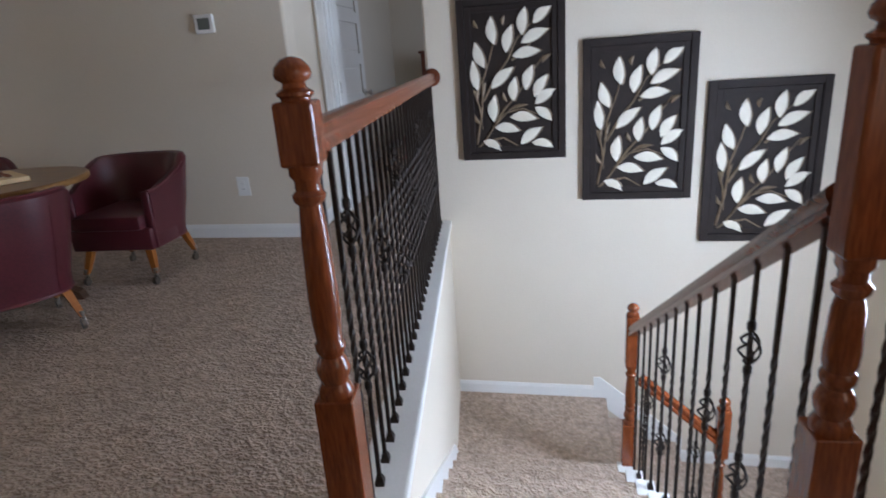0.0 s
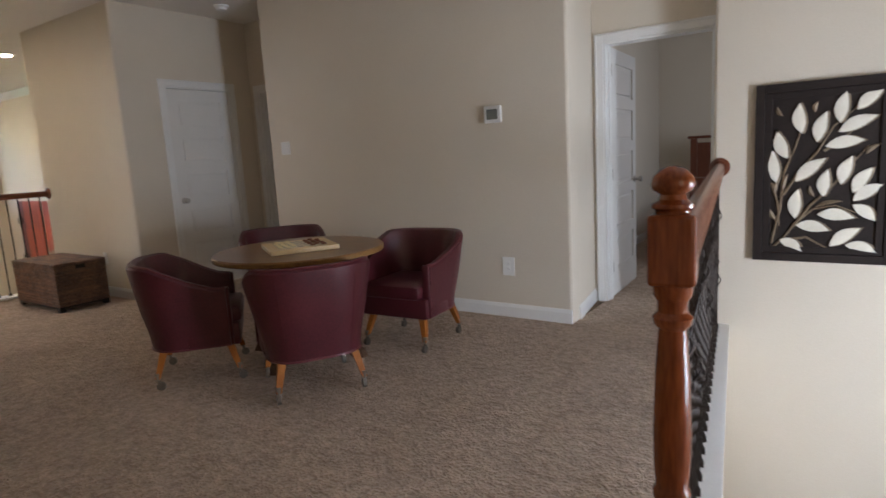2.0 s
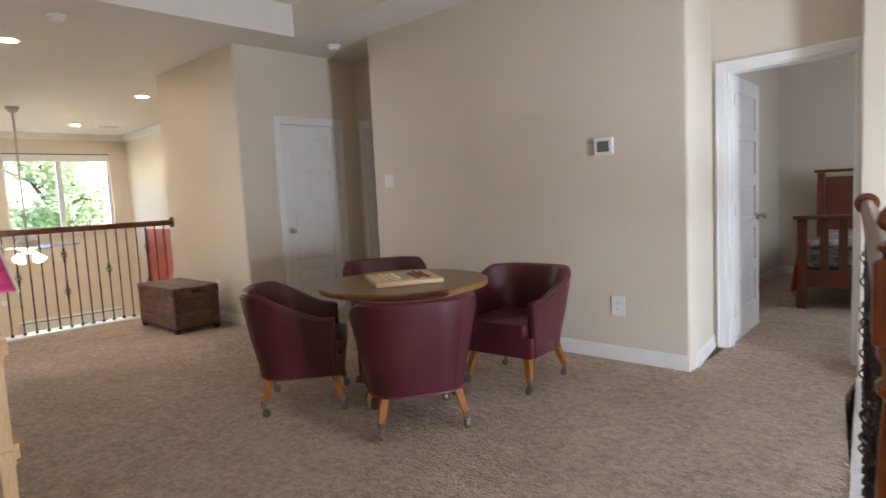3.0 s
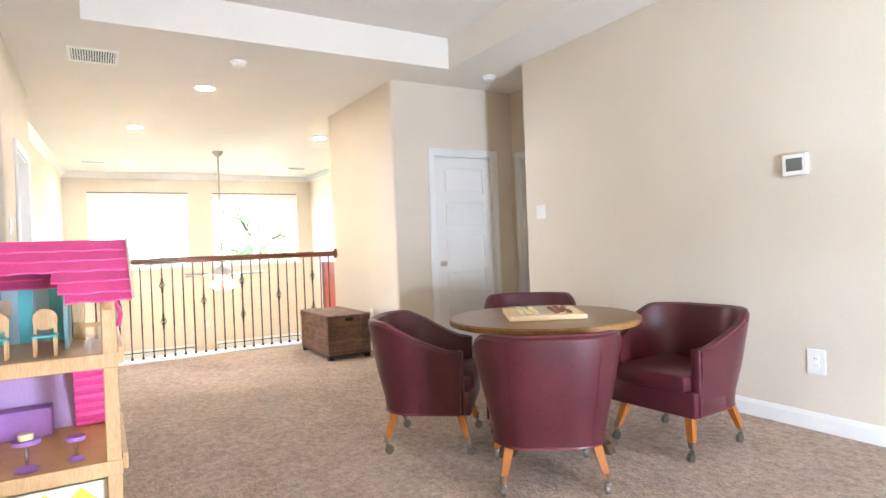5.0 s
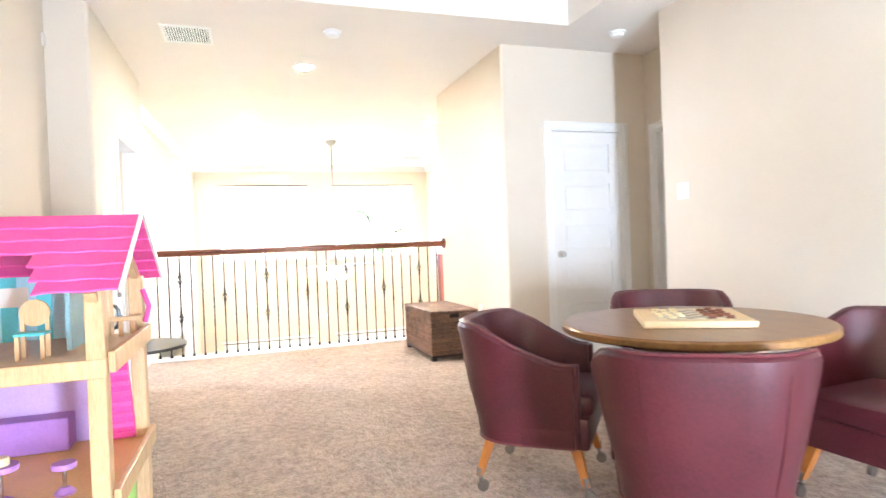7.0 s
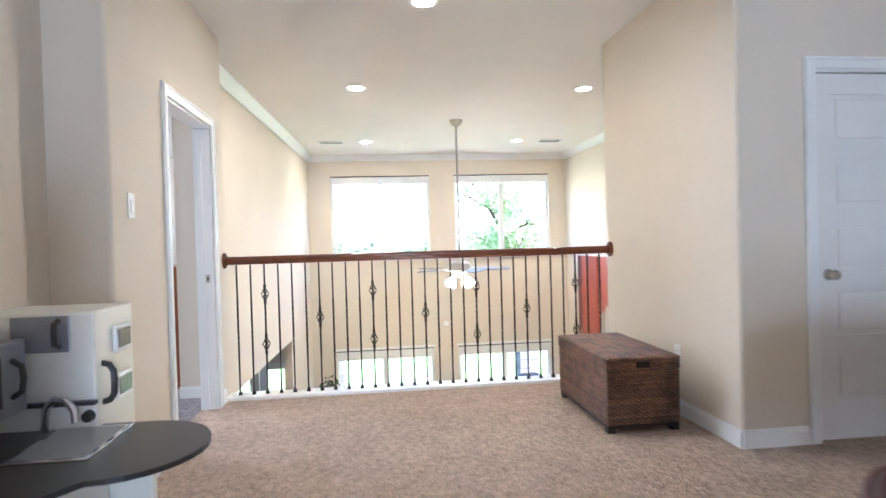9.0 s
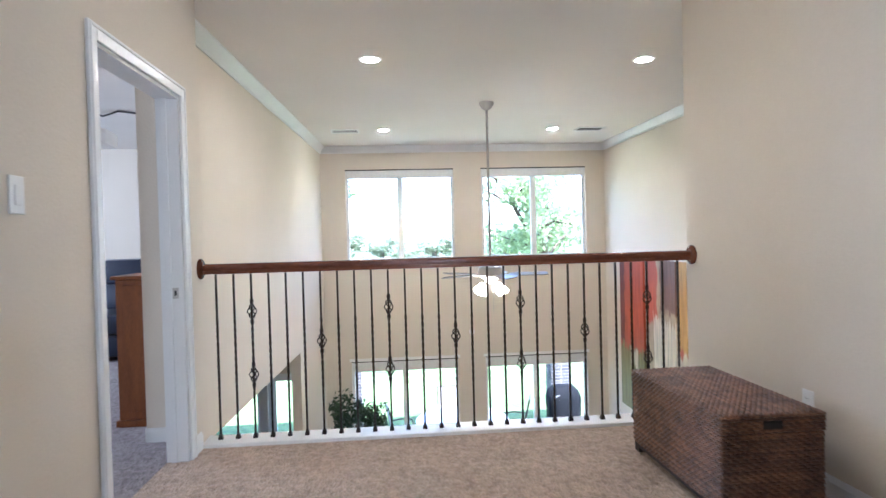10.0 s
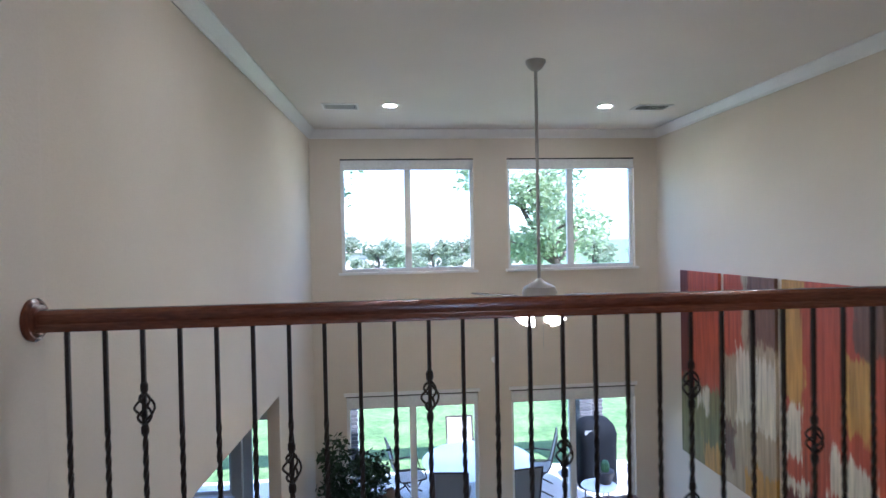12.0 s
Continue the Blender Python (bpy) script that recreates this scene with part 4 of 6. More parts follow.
body = part("body", boxed(-HX + 0.008, HX - 0.008, -HY + 0.008, HY - 0.008, 0.055, 0.365), BLACKWOOD, chest)
hole = (-0.045, 0.045, 0.315, 0.35)
weave(body, "x", HX, -HY, HY, 0.05, 0.365, hole=None)
weave(body, "x", -HX, -HY, HY, 0.05, 0.365)
weave(body, "y", -HY, -HX, HX, 0.05, 0.365)
weave(body, "y", HY, -HX, HX, 0.05, 0.365)
lid = part("lid", boxed(-HX + 0.004, HX - 0.004, -HY + 0.004, HY - 0.004, 0.372, 0.440), BLACKWOOD, chest)
weave(lid, "x", HX + 0.004, -HY - 0.004, HY + 0.004, 0.369, 0.445, hole=(-0.045, 0.045, 0.385, 0.415))
weave(lid, "x", -HX - 0.004, -HY - 0.004, HY + 0.004, 0.369, 0.445)
weave(lid, "y", -HY - 0.004, -HX - 0.004, HX + 0.004, 0.369, 0.445)
weave(lid, "y", HY + 0.004, -HX - 0.004, HX + 0.004, 0.369, 0.445)
rg = random.Random(3)
for r in range(36):
    y = -HY + (r + 0.5) * 2 * HY / 36
    pts = [(-HX + 2 * HX * i / 48, y + rg.uniform(-0.001, 0.001), 0.443 + 0.003 * (1 if (i + r) % 2 else -1)) for i in range(49)]
    part("wicker_strand", tube(pts, 0.0062, 5), WICKER, lid)
# flush dark block paints the hand hole's shade; nothing is cut out
part("hole_shade", boxed(HX - 0.02, HX + 0.0015, -0.045, 0.045, 0.385, 0.415, 0.003), SHADOWGAP, lid, "dark patch standing in for the shade in the hand hole")
for sx in (-1, 1):
    for sy in (-1, 1):
        part("foot", boxed(sx * (HX - 0.03) - 0.03, sx * (HX - 0.03) + 0.03, sy * (HY - 0.025) - 0.025, sy * (HY - 0.025) + 0.025, 0, 0.045, 0.004), BLACKWOOD, chest)
for a in ((-HX, HX, -HY, -HY + 0.03), (-HX, HX, HY - 0.03, HY), (HX - 0.03, HX, -HY + 0.03, HY - 0.03), (-HX, -HX + 0.03, -HY + 0.03, HY - 0.03)):
    part("base_rail", boxed(*a, 0.028, 0.052, 0.003), BLACKWOOD, chest)

# ---------- pictures on the stairwell wall ----------
LEAVES = [(.33, .195, 95, 1.0), (.48, .25, 76, 1.0), (.62, .152, 82, 1.0), (.79, .124, 40, .86), (.72, .244, 24, 1.1), (.64, .344, 8, 1.05), (.20, .335, 109, 1.0),
          (.15, .457, 97, 1.1), (.41, .482, 41, 1.13), (.66, .488, 73, .95), (.52, .555, 84, .9), (.77, .543, 58, .95), (.81, .61, 34, .95), (.32, .67, 86, 1.0),
          (.79, .72, -40, .82), (.60, .738, -6, 1.03), (.44, .805, -10, .97), (.67, .854, 37, 1.03), (.78, .915, -14, .87), (.29, .909, -30, .8)]
SPRIGS = [(.175, .57, 80, .7), (.235, .55, 76, .75), (.44, .14, 75, .45), (.83, .38, 40, .6), (.43, .60, 110, .5), (.155, .735, 118, .55), (.18, .15, 115, .45), (.55, .672, 14, 1.0)]
PW_, PH_ = 0.72, 1.075


def leaf_picture(x, z):
    p = thing("leaf_wall_art", pose(x, 4.406, z), "dark framed wall panel with cream metal leaves on bronze stems", "picture", "leaf panels on the stairwell wall")
    w, h = PW_ / 2, PH_ / 2
    bm = bmesh.new()
    for a in ((-w, -w + 0.05, -h, h), (w - 0.05, w, -h, h), (-w + 0.05, w - 0.05, -h, -h + 0.05), (-w + 0.05, w - 0.05, h - 0.05, h)):
        box(bm, a[0], a[1], -0.04, -0.001, a[2], a[3], 0.004)
    part("frame", bm, METALART, p)
    bm = bmesh.new()
    for a in ((-w + 0.052, -w + 0.09, -h + 0.052, h - 0.052), (w - 0.09, w - 0.052, -h + 0.052, h - 0.052), (-w + 0.09, w - 0.09, -h + 0.052, -h + 0.09), (-w + 0.09, w - 0.09, h - 0.09, h - 0.052)):
        box(bm, a[0], a[1], -0.028, -0.012, a[2], a[3], 0.003)
    part("inner_frame", bm, METALART, p)
    part("backing", boxed(-w + 0.05, w - 0.05, -0.012, -0.002, -h + 0.05, h - 0.05), METALART, p, "black backing panel")
    def leaf_blade(u, v, a, k, y0, shift, mat, name):
        cx, cz = (u - 0.5) * PW_ + shift, (0.5 - v) * PH_
        ang, rows, bm = radians(a), [], bmesh.new()
        length, width = 0.090 * k, 0.0345 * (0.5 + 0.5 * k) if mat is not STEM or name == "leaf_rim" else 0.013
        for i in range(11):
            f = i / 10
            wd = width * math.sin(math.pi * f ** 0.9) ** 0.95 if 0 < i < 10 else 0.0008
            q = (f - 0.5) * 2 * length
            row = []
            for s, lift in ((-1, 0.0), (0, 0.006), (1, 0.0)):
                lz = s * wd + 0.010 * math.sin(math.pi * f)
                row.append((cx + q * math.cos(ang) - lz * math.sin(ang), y0 - lift, cz + q * math.sin(ang) + lz * math.cos(ang)))
            rows.append(row + [(r[0], y0 + 0.005, r[2]) for r in row[::-1]])
        return part(name, rings(bm, rows), mat, p, smooth=True)

    for u, v, a, k in LEAVES:
        leaf_blade(u, v, a, k, -0.026, 0.0, LEAF, "leaf")
        leaf_blade(u, v, a, k * 1.06, -0.019, 0.011, STEM, "leaf_rim")
    for u, v, a, k in SPRIGS:
        leaf_blade(u, v, a, 0.8 * k, -0.021, 0.0, STEM, "sprig")
    stems = [[(.14, .93), (.22, .88), (.32, .78), (.44, .70), (.60, .68), (.74, .72)], [(.14, .90), (.2, .7), (.22, .5), (.3, .35), (.36, .2)], [(.22, .62), (.34, .48), (.46, .38), (.56, .25), (.72, .15)],
             [(.3, .8), (.42, .68), (.56, .58), (.7, .45), (.80, .36)], [(.24, .88), (.4, .86), (.55, .92), (.7, .94)], [(.13, .55), (.18, .66), (.2, .8)], [(.5, .38), (.62, .33), (.72, .25)]]
    for st in stems:
        pts = [Vector(((u - 0.5) * PW_, -0.019, (0.5 - v) * PH_)) for u, v in st]
        fine = []
        for i in range(len(pts) - 1):
            for k in range(4):
                fine.append(pts[i].lerp(pts[i + 1], k / 4))
        fine.append(pts[-1])
        part("stem", tube(fine, [0.009 - 0.006 * i / len(fine) for i in range(len(fine))], 6), STEM, p, smooth=True)
    return p


pic = leaf_picture(0.036, 0.995)
copy_thing(pic, pose(0.868, 4.406, 0.685))
copy_thing(pic, pose(1.662, 4.406, 0.375))

# ---------- wall fixtures ----------


def plate(name, m, w, h, label, category, kind):
    """A wall plate in its own plane: x across, z up, standing out along -y."""
    p = thing(name, m, label, category)
    part("plate", boxed(-w / 2, w / 2, -0.007, -0.0005, -h / 2, h / 2, 0.003), PLASTIC, p)
    if kind == "outlet":
        for s in (-1, 1):
            bm = lathe([(0.0, 0), (0.0165, 0), (0.0165, 0.004), (0, 0.004)], 16)
            bmesh.ops.transform(bm, matrix=pose(0, -0.006, s * 0.0195, 90, 0, 0), verts=bm.verts)
            sock = part("socket", bm, PLASTIC, p)
            for dx in (-0.006, 0.006):
                part("slot", boxed(dx - 0.0012, dx + 0.0012, -0.0106, -0.0098, s * 0.0195 - 0.004, s * 0.0195 + 0.005), SHADOWGAP, sock)
    else:
        n = 2 if w > 0.1 else 1
        for k in range(n):
            cx = (k - (n - 1) / 2) * 0.046
            part("rocker", boxed(cx - 0.016, cx + 0.016, -0.011, -0.006, -0.032, 0.032, 0.002), PLASTIC, p)
    return p


plate("wall_outlet", pose(-1.893, 4.0265, 0.385), 0.10, 0.14, "white double wall outlet", "outlet", "outlet")
plate("wall_outlet", pose(-6.02, 3.1365, 0.39), 0.075, 0.12, "white wall outlet above the chest", "outlet", "outlet")
plate("light_switch", pose(-4.20, 4.0265, 1.373), 0.12, 0.12, "white double light switch", "light switch", "switch")
plate("light_switch", pose(-5.357, 0.0505, 1.373, 0, 0, 180), 0.075, 0.12, "white light switch by the doorway", "light switch", "switch")
th = thing("thermostat", pose(-1.967, 4.0265, 1.495), "white square thermostat with grey display", "thermostat")
part("case", boxed(-0.07, 0.07, -0.028, -0.0005, -0.06, 0.06, 0.008), PLASTIC, th)
part("display", boxed(-0.045, 0.045, -0.0295, -0.027, -0.036, 0.036, 0.001), SCREEN, th, "dark grey display")
det = thing("wall_sensor", pose(LIVX, 2.50, -0.375), "small round white wall sensor", "sensor")
bm = lathe([(0, 0), (0.05, 0), (0.05, 0.02), (0.04, 0.03), (0, 0.03)], 20)
bmesh.ops.transform(bm, matrix=pose(0.0005, 0, 0, 0, 90, 0), verts=bm.verts)
part("dome", bm, PLASTIC, det, smooth=True)

# ---------- ceiling fixtures ----------
for x, y in ((-5.36, 1.70), (-4.87, 3.985)):
    s = thing("smoke_detector", pose(x, y, CE), "round white smoke detector on the ceiling", "smoke detector", "smoke detectors")
    part("base", lathe([(0, -0.0005), (0.07, -0.0005), (0.07, -0.012), (0.06, -0.018), (0.0, -0.018)], 28), PLASTIC, s, smooth=True)
    part("cover", lathe([(0.052, -0.017), (0.055, -0.022), (0.05, -0.04), (0.03, -0.047), (0.0, -0.047)], 28), PLASTIC, s, smooth=True)


def ceiling_vent(x0, x1, y0, y1, n, along):
    v = thing("ceiling_vent", pose((x0 + x1) / 2, (y0 + y1) / 2, CE), "white slatted ceiling air vent", "vent", "ceiling vents")
    w, d = (x1 - x0) / 2, (y1 - y0) / 2
    bm = bmesh.new()
    for a in ((-w, -w + 0.025, -d, d), (w - 0.025, w, -d, d), (-w + 0.025, w - 0.025, -d, -d + 0.025), (-w + 0.025, w - 0.025, d - 0.025, d)):
        box(bm, *a, -0.012, -0.0005, 0.002)
    part("frame", bm, PLASTIC, v)
    # dark sheet paints the shade behind the slats
    part("backing", boxed(-w + 0.02, w - 0.02, -d + 0.02, d - 0.02, -0.003, -0.001), SHADOWGAP, v)
    for i in range(n):
        f = (i + 0.5) / n
        if along == "x":
            bm = boxed(-w + 0.025, w - 0.025, -0.006, 0.006, -0.001, 0.001, 0, pose(0, -d + 0.025 + f * (2 * d - 0.05), -0.007, 38, 0, 0))
        else:
            bm = boxed(-0.006, 0.006, -d + 0.025, d - 0.025, -0.001, 0.001, 0, pose(-w + 0.025 + f * (2 * w - 0.05), 0, -0.007, 0, 38, 0))
        part("slat", bm, PLASTIC, v)


ceiling_vent(-5.84, -5.46, 0.44, 0.80, 17, "x")
ceiling_vent(-12.0, -11.72, 0.38, 0.78, 14, "x")
ceiling_vent(-12.0, -11.72, 3.92, 4.33, 14, "x")
for x, y in ((-6.33, 1.57), (-8.54, 1.06), (-8.54, 3.49), (-11.81, 1.12), (-11.82, 3.56)):
    c = thing("recessed_light", pose(x, y, CE), "lit round recessed ceiling light with white trim", "ceiling light", "recessed ceiling lights")
    part("trim_ring", lathe([(0.07, -0.0005), (0.098, -0.0005), (0.098, -0.004), (0.09, -0.009), (0.07, -0.007)], 32, ring=True), WHITE, c, smooth=True)
    part("lens", lathe([(0.0, -0.001), (0.071, -0.001), (0.071, -0.005), (0.0, -0.006)], 32), CANLIGHT, c, "glowing warm lens")

fan = thing("ceiling_fan", pose(-10.18, 2.33, CE), "ceiling fan on a long rod with four lit glass shades", "ceiling fan")
part("canopy", lathe([(0, -0.0005), (0.085, -0.0005), (0.085, -0.02), (0.06, -0.06), (0.03, -0.085), (0.0, -0.085)], 28), FANMETAL, fan, smooth=True)
part("downrod", lathe([(0.014, -0.08), (0.014, -1.86)], 14), FANMETAL, fan, smooth=True)
part("motor_housing", lathe([(0.02, -1.83), (0.05, -1.86), (0.13, -1.90), (0.15, -1.95), (0.14, -2.0), (0.07, -2.05), (0.05, -2.09), (0.0, -2.09)], 32), FANMETAL, fan, smooth=True)
for k in range(5):
    bm = bmesh.new()
    outline = [(0.22, -0.05), (0.30, -0.062), (0.62, -0.068), (0.66, -0.05), (0.67, 0.0), (0.66, 0.05), (0.62, 0.068), (0.30, 0.062), (0.22, 0.05)]
    rings(bm, [[(x, y, z + 0.2 * y) for x, y in outline] for z in (-1.99, -1.982)])
    b = part("blade", bm, FANBLADE, fan, "grey fan blade")
    b.matrix_basis = pose(0, 0, 0, 0, 0, 72 * k + 12)
    part("blade_iron", boxed(0.12, 0.26, -0.018, 0.018, -2.0, -1.988, 0.003), FANMETAL, b)
for k in range(4):
    bm = lathe([(0.022, 0.0), (0.03, -0.015), (0.052, -0.06), (0.068, -0.105), (0.064, -0.105), (0.048, -0.06), (0.026, -0.018), (0.0, -0.012)], 20)
    bmesh.ops.transform(bm, matrix=pose(0, 0, 0, 0, 0, 90 * k + 40) @ pose(0.13, 0, -2.10, 0, -32, 0), verts=bm.verts)
    sh = part("glass_shade", bm, LAMPGLASS, fan, "lit frosted glass shade", True)
    bm = tube([(0.03, 0, -2.07), (0.09, 0, -2.08), (0.13, 0, -2.10)], 0.011, 8)
    bmesh.ops.transform(bm, matrix=pose(0, 0, 0, 0, 0, 90 * k + 40), verts=bm.verts)
    part("lamp_arm", bm, FANMETAL, fan, smooth=True)
part("pull_chain", tube([(0.03, 0.02, -2.08), (0.03, 0.02, -2.42)], 0.0025, 5), NICKEL, fan)
tf = thing("tray_ceiling_fan", pose(-2.75, 1.95, TZ), "dark wooden ceiling fan in the tray ceiling", "ceiling fan")
part("downrod", lathe([(0.06, -0.0005), (0.06, -0.03), (0.014, -0.05), (0.014, -0.2)], 16), DARKFAN, tf, smooth=True)
part("motor_housing", lathe([(0.02, -0.18), (0.13, -0.21), (0.14, -0.28), (0.06, -0.33), (0.0, -0.33)], 28), DARKFAN, tf, smooth=True)
for k in range(5):
    bm = bmesh.new()
    outline = [(0.2, -0.05), (0.28, -0.06), (0.6, -0.07), (0.65, -0.04), (0.65, 0.04), (0.6, 0.07), (0.28, 0.06), (0.2, 0.05)]
    rings(bm, [[(x, y, z + 0.2 * y) for x, y in outline] for z in (-0.262, -0.254)])
    b = part("blade", bm, DARKFAN, tf)
    b.matrix_basis = pose(0, 0, 0, 0, 0, 72 * k + 150)
    part("blade_iron", boxed(0.1, 0.24, -0.018, 0.018, -0.268, -0.258, 0.003), DARKFAN, b)


# ---------- doors ----------
def panel_door(name, m, w, label, h=2.02):
    """Five-panel door leaf: hinge edge at x = 0, leaf along +x, faces to -y and +y."""
    d = thing(name, m, label, "door")
    tagged(d, kind="structure")
    t = 0.035
    bm = bmesh.new()
    st = 0.105
    box(bm, 0, st, 0, t, 0.008, h)
    box(bm, w - st, w, 0, t, 0.008, h)
    rail = 0.09
    ph = (h - 0.008 - 0.22 - 0.11 - 4 * rail) / 5
    z = 0.008
    zs = []
    for i in range(6):
        hh = 0.22 if i == 0 else (0.11 if i == 5 else rail)
        box(bm, st, w - st, 0, t, z, z + hh)
        z += hh
        if i < 5:
            zs.append(z)
            z += ph
    leaf = part("leaf", bm, DOORW, d)
    for z in zs:
        bm = boxed(st, w - st, 0.0145, t - 0.0145, z, z + ph)
        box(bm, st + 0.026, w - st - 0.026, 0.007, t - 0.007, z + 0.026, z + ph - 0.026, 0.007)
        part("door_panel", bm, DOORW, d)
    kx = w - 0.06
    for s in (-1, 1):
        k = lathe([(0.0, 0), (0.032, 0), (0.032, 0.006), (0.012, 0.012), (0.011, 0.035), (0.024, 0.042), (0.028, 0.055), (0.022, 0.068), (0.0, 0.072)], 20)
        bmesh.ops.transform(k, matrix=pose(kx, 0 if s < 0 else t, 0.92, 90 if s < 0 else -90, 0, 0), verts=k.verts)
        me = finish(k, "door_knob", NICKEL, True)
        part("door_knob", me, None, d, "brushed nickel knob")
    for z in (0.25, 1.0, 1.8):
        part("hinge", lathe([(0.007, z - 0.045), (0.007, z + 0.045)], 8, None, -0.006, 0.0), NICKEL, d)
    return d


panel_door("door_1", pose(-5.402, 4.305, 0, 0, 0, -90), 0.70, "closed white five-panel closet door")
panel_door("door_2", pose(-1.383, 4.866, 0, 0, 0, 93), 0.76, "open white five-panel bedroom door", 1.97)
sp = thing("strike_plate", pose(-6.792, 0.008, 0.94), "small nickel strike plate in the door jamb", "strike plate")
part("plate", boxed(0.0003, 0.003, -0.016, 0.016, -0.03, 0.03, 0.001), NICKEL, sp)
part("latch_hole", boxed(0.002, 0.0036, -0.006, 0.006, -0.014, 0.014), SHADOWGAP, sp)
# ---------- toys along the south wall ----------
dh = thing("dollhouse", pose(-2.735, 0.205, 0) @ Matrix.Diagonal((1.17, 1.02, 1, 1)), "large pine dollhouse with a pink tiled roof and coloured rooms", "dollhouse")
for x in (-0.255, 0.255):
    for y in (-0.37, 0.30, 0.40):
        if y == 0.30 and x > 0:
            continue
        part("post", boxed(x - 0.024, x + 0.024, y - 0.022, y + 0.022, 0.0, 0.985 if x > 0 or y > 0.35 else 1.0, 0.004), PINE, dh)
for z, mat in ((0.03, PINE), (0.40, ORANGEFLOOR), (0.765, MAPLE)):
    part("floor_shelf", boxed(-0.27, 0.262, -0.395, 0.42, z, z + 0.018, 0.002), mat, dh)
    part("front_rail", boxed(0.264, 0.284, -0.395, 0.425, z - 0.02, z + 0.03, 0.003), PINE, dh)
    part("side_rail", boxed(-0.27, 0.262, 0.424, 0.442, z - 0.012, z + 0.045, 0.003), PINE, dh)
part("upper_back_panel", boxed(-0.262, -0.25, -0.345, 0.275, 0.775, 1.0), SKYBLUE, dh, "pale blue striped room wall")
for i in range(6):
    y = -0.30 + 0.1 * i
    part("stripe", boxed(-0.25, -0.247, y, y + 0.045, 0.775, 1.0), TEAL, dh, "teal wall stripe")
part("partition", boxed(-0.25, 0.02, 0.262, 0.275, 0.775, 0.98), SKYBLUE, dh, "pale blue room partition")
part("lower_back_panel", boxed(-0.262, -0.25, -0.345, 0.275, 0.42, 0.735), LILAC, dh, "lilac kitchen wall")
part("painted_cupboard", boxed(-0.249, -0.17, -0.30, 0.2, 0.42, 0.53, 0.004), PURPLE, dh, "purple painted kitchen cupboard")
part("bottom_back_panel", boxed(-0.262, -0.25, -0.345, 0.378, 0.05, 0.36), GREEN, dh, "green lower wall")
bm = boxed(0.235, 0.247, -0.345, 0.376, 0.05, 0.36)
part("front_panel", bm, TOYWHITE, dh, "white lower front panel")
for i in range(7):
    for j in range(3):
        y, z = -0.30 + 0.1 * i, 0.10 + 0.1 * j
        bm = boxed(0.247, 0.2495, -0.034, 0.034, -0.034, 0.034, 0, pose(0, y, z) @ pose(0, 0, 0, 45, 0, 0))
        part("diamond", bm, YELLOW, dh, "yellow painted diamond")
part("picture_panel", boxed(-0.246, -0.243, -0.12, 0.08, 0.90, 0.965), TOYWHITE, dh, "little white wall panel")
bm = bmesh.new()
rings(bm, [[(-0.135, y, 0.765), (-0.12, y, 0.765), (-0.225, y, 0.42), (-0.245, y, 0.42)] for y in (0.275, 0.385)])
part("pink_stair", bm, PINK, dh, "pink toy staircase")
for i in range(9):
    f = (i + 0.5) / 9
    part("pink_step", boxed(-0.130 - 0.105 * f, -0.112 - 0.105 * f, 0.277, 0.383, 0.765 - 0.345 * f - 0.010, 0.765 - 0.345 * f + 0.004), PINK, dh)
for y in (0.318, 0.36, 0.40):
    part("terrace_baluster", boxed(-0.20, -0.188, y - 0.006, y + 0.006, 0.775, 0.835), PINE, dh)
part("terrace_rail", boxed(-0.205, -0.183, 0.30, 0.424, 0.835, 0.85, 0.002), PINE, dh)
part("purple_hanger", tube([(-0.2, 0.43, 0.94), (-0.19, 0.45, 0.88), (-0.17, 0.44, 0.83)], 0.009, 6), PINK, dh, "pink swing strap")
# roof: two slopes of scalloped tile rows
roof = part("roof", boxed(-0.012, 0.012, -0.42, 0.47, 1.165, 1.18), PINK, dh, "pink tiled roof")
for side, rows, ylen in ((1, 6, 0.47), (-1, 6, 0.47)):
    for r in range(rows):
        f0, f1 = r / rows, (r + 1.25) / rows
        y0 = -0.42
        if side > 0 and r >= 3:
            y0 = 0.24 + 0.02 * (r - 3)
            if r == 3:
                y0 = 0.24
        pts_top, pts_bot = [], []
        n = max(4, int((ylen - y0) / 0.022))
        for i in range(n + 1):
            y = y0 + (ylen - y0) * i / n
            sc = 0.02 * abs(math.sin(math.pi * (y * 9 + 0.5 * (r % 2))))
            ff = min(f1, 1.0) - sc
            for lst, f, lift in ((pts_top, f0, 0.003), (pts_bot, ff, 0.008)):
                lst.append(Vector((side * (0.005 + 0.315 * f), y, 1.185 - 0.218 * f + lift)))
        bm = bmesh.new()
        rings(bm, [[a, b, b - Vector((0, 0, 0.005)), a - Vector((0, 0, 0.005))] for a, b in zip(pts_top, pts_bot)])
        part("roof_band", bm, PINK, roof)
for y in (0.40, 0.40 - 0.77):
    for s in (-1, 1):
        part("gable_rafter", sweep([(-0.012, -0.03), (0.012, -0.03), (0.012, 0), (-0.012, 0)], (s * 0.30, y, 0.967), (0, y, 1.165)), PINE, roof)
part("gable_edge", sweep([(-0.004, 0), (0.004, 0), (0.004, 0.014), (-0.004, 0.014)], (0.322, 0.474, 0.968), (0, 0.474, 1.19)), TOYWHITE, roof)
part("gable_edge", sweep([(-0.004, 0), (0.004, 0), (0.004, 0.014), (-0.004, 0.014)], (-0.322, 0.474, 0.968), (0, 0.474, 1.19)), TOYWHITE, roof)


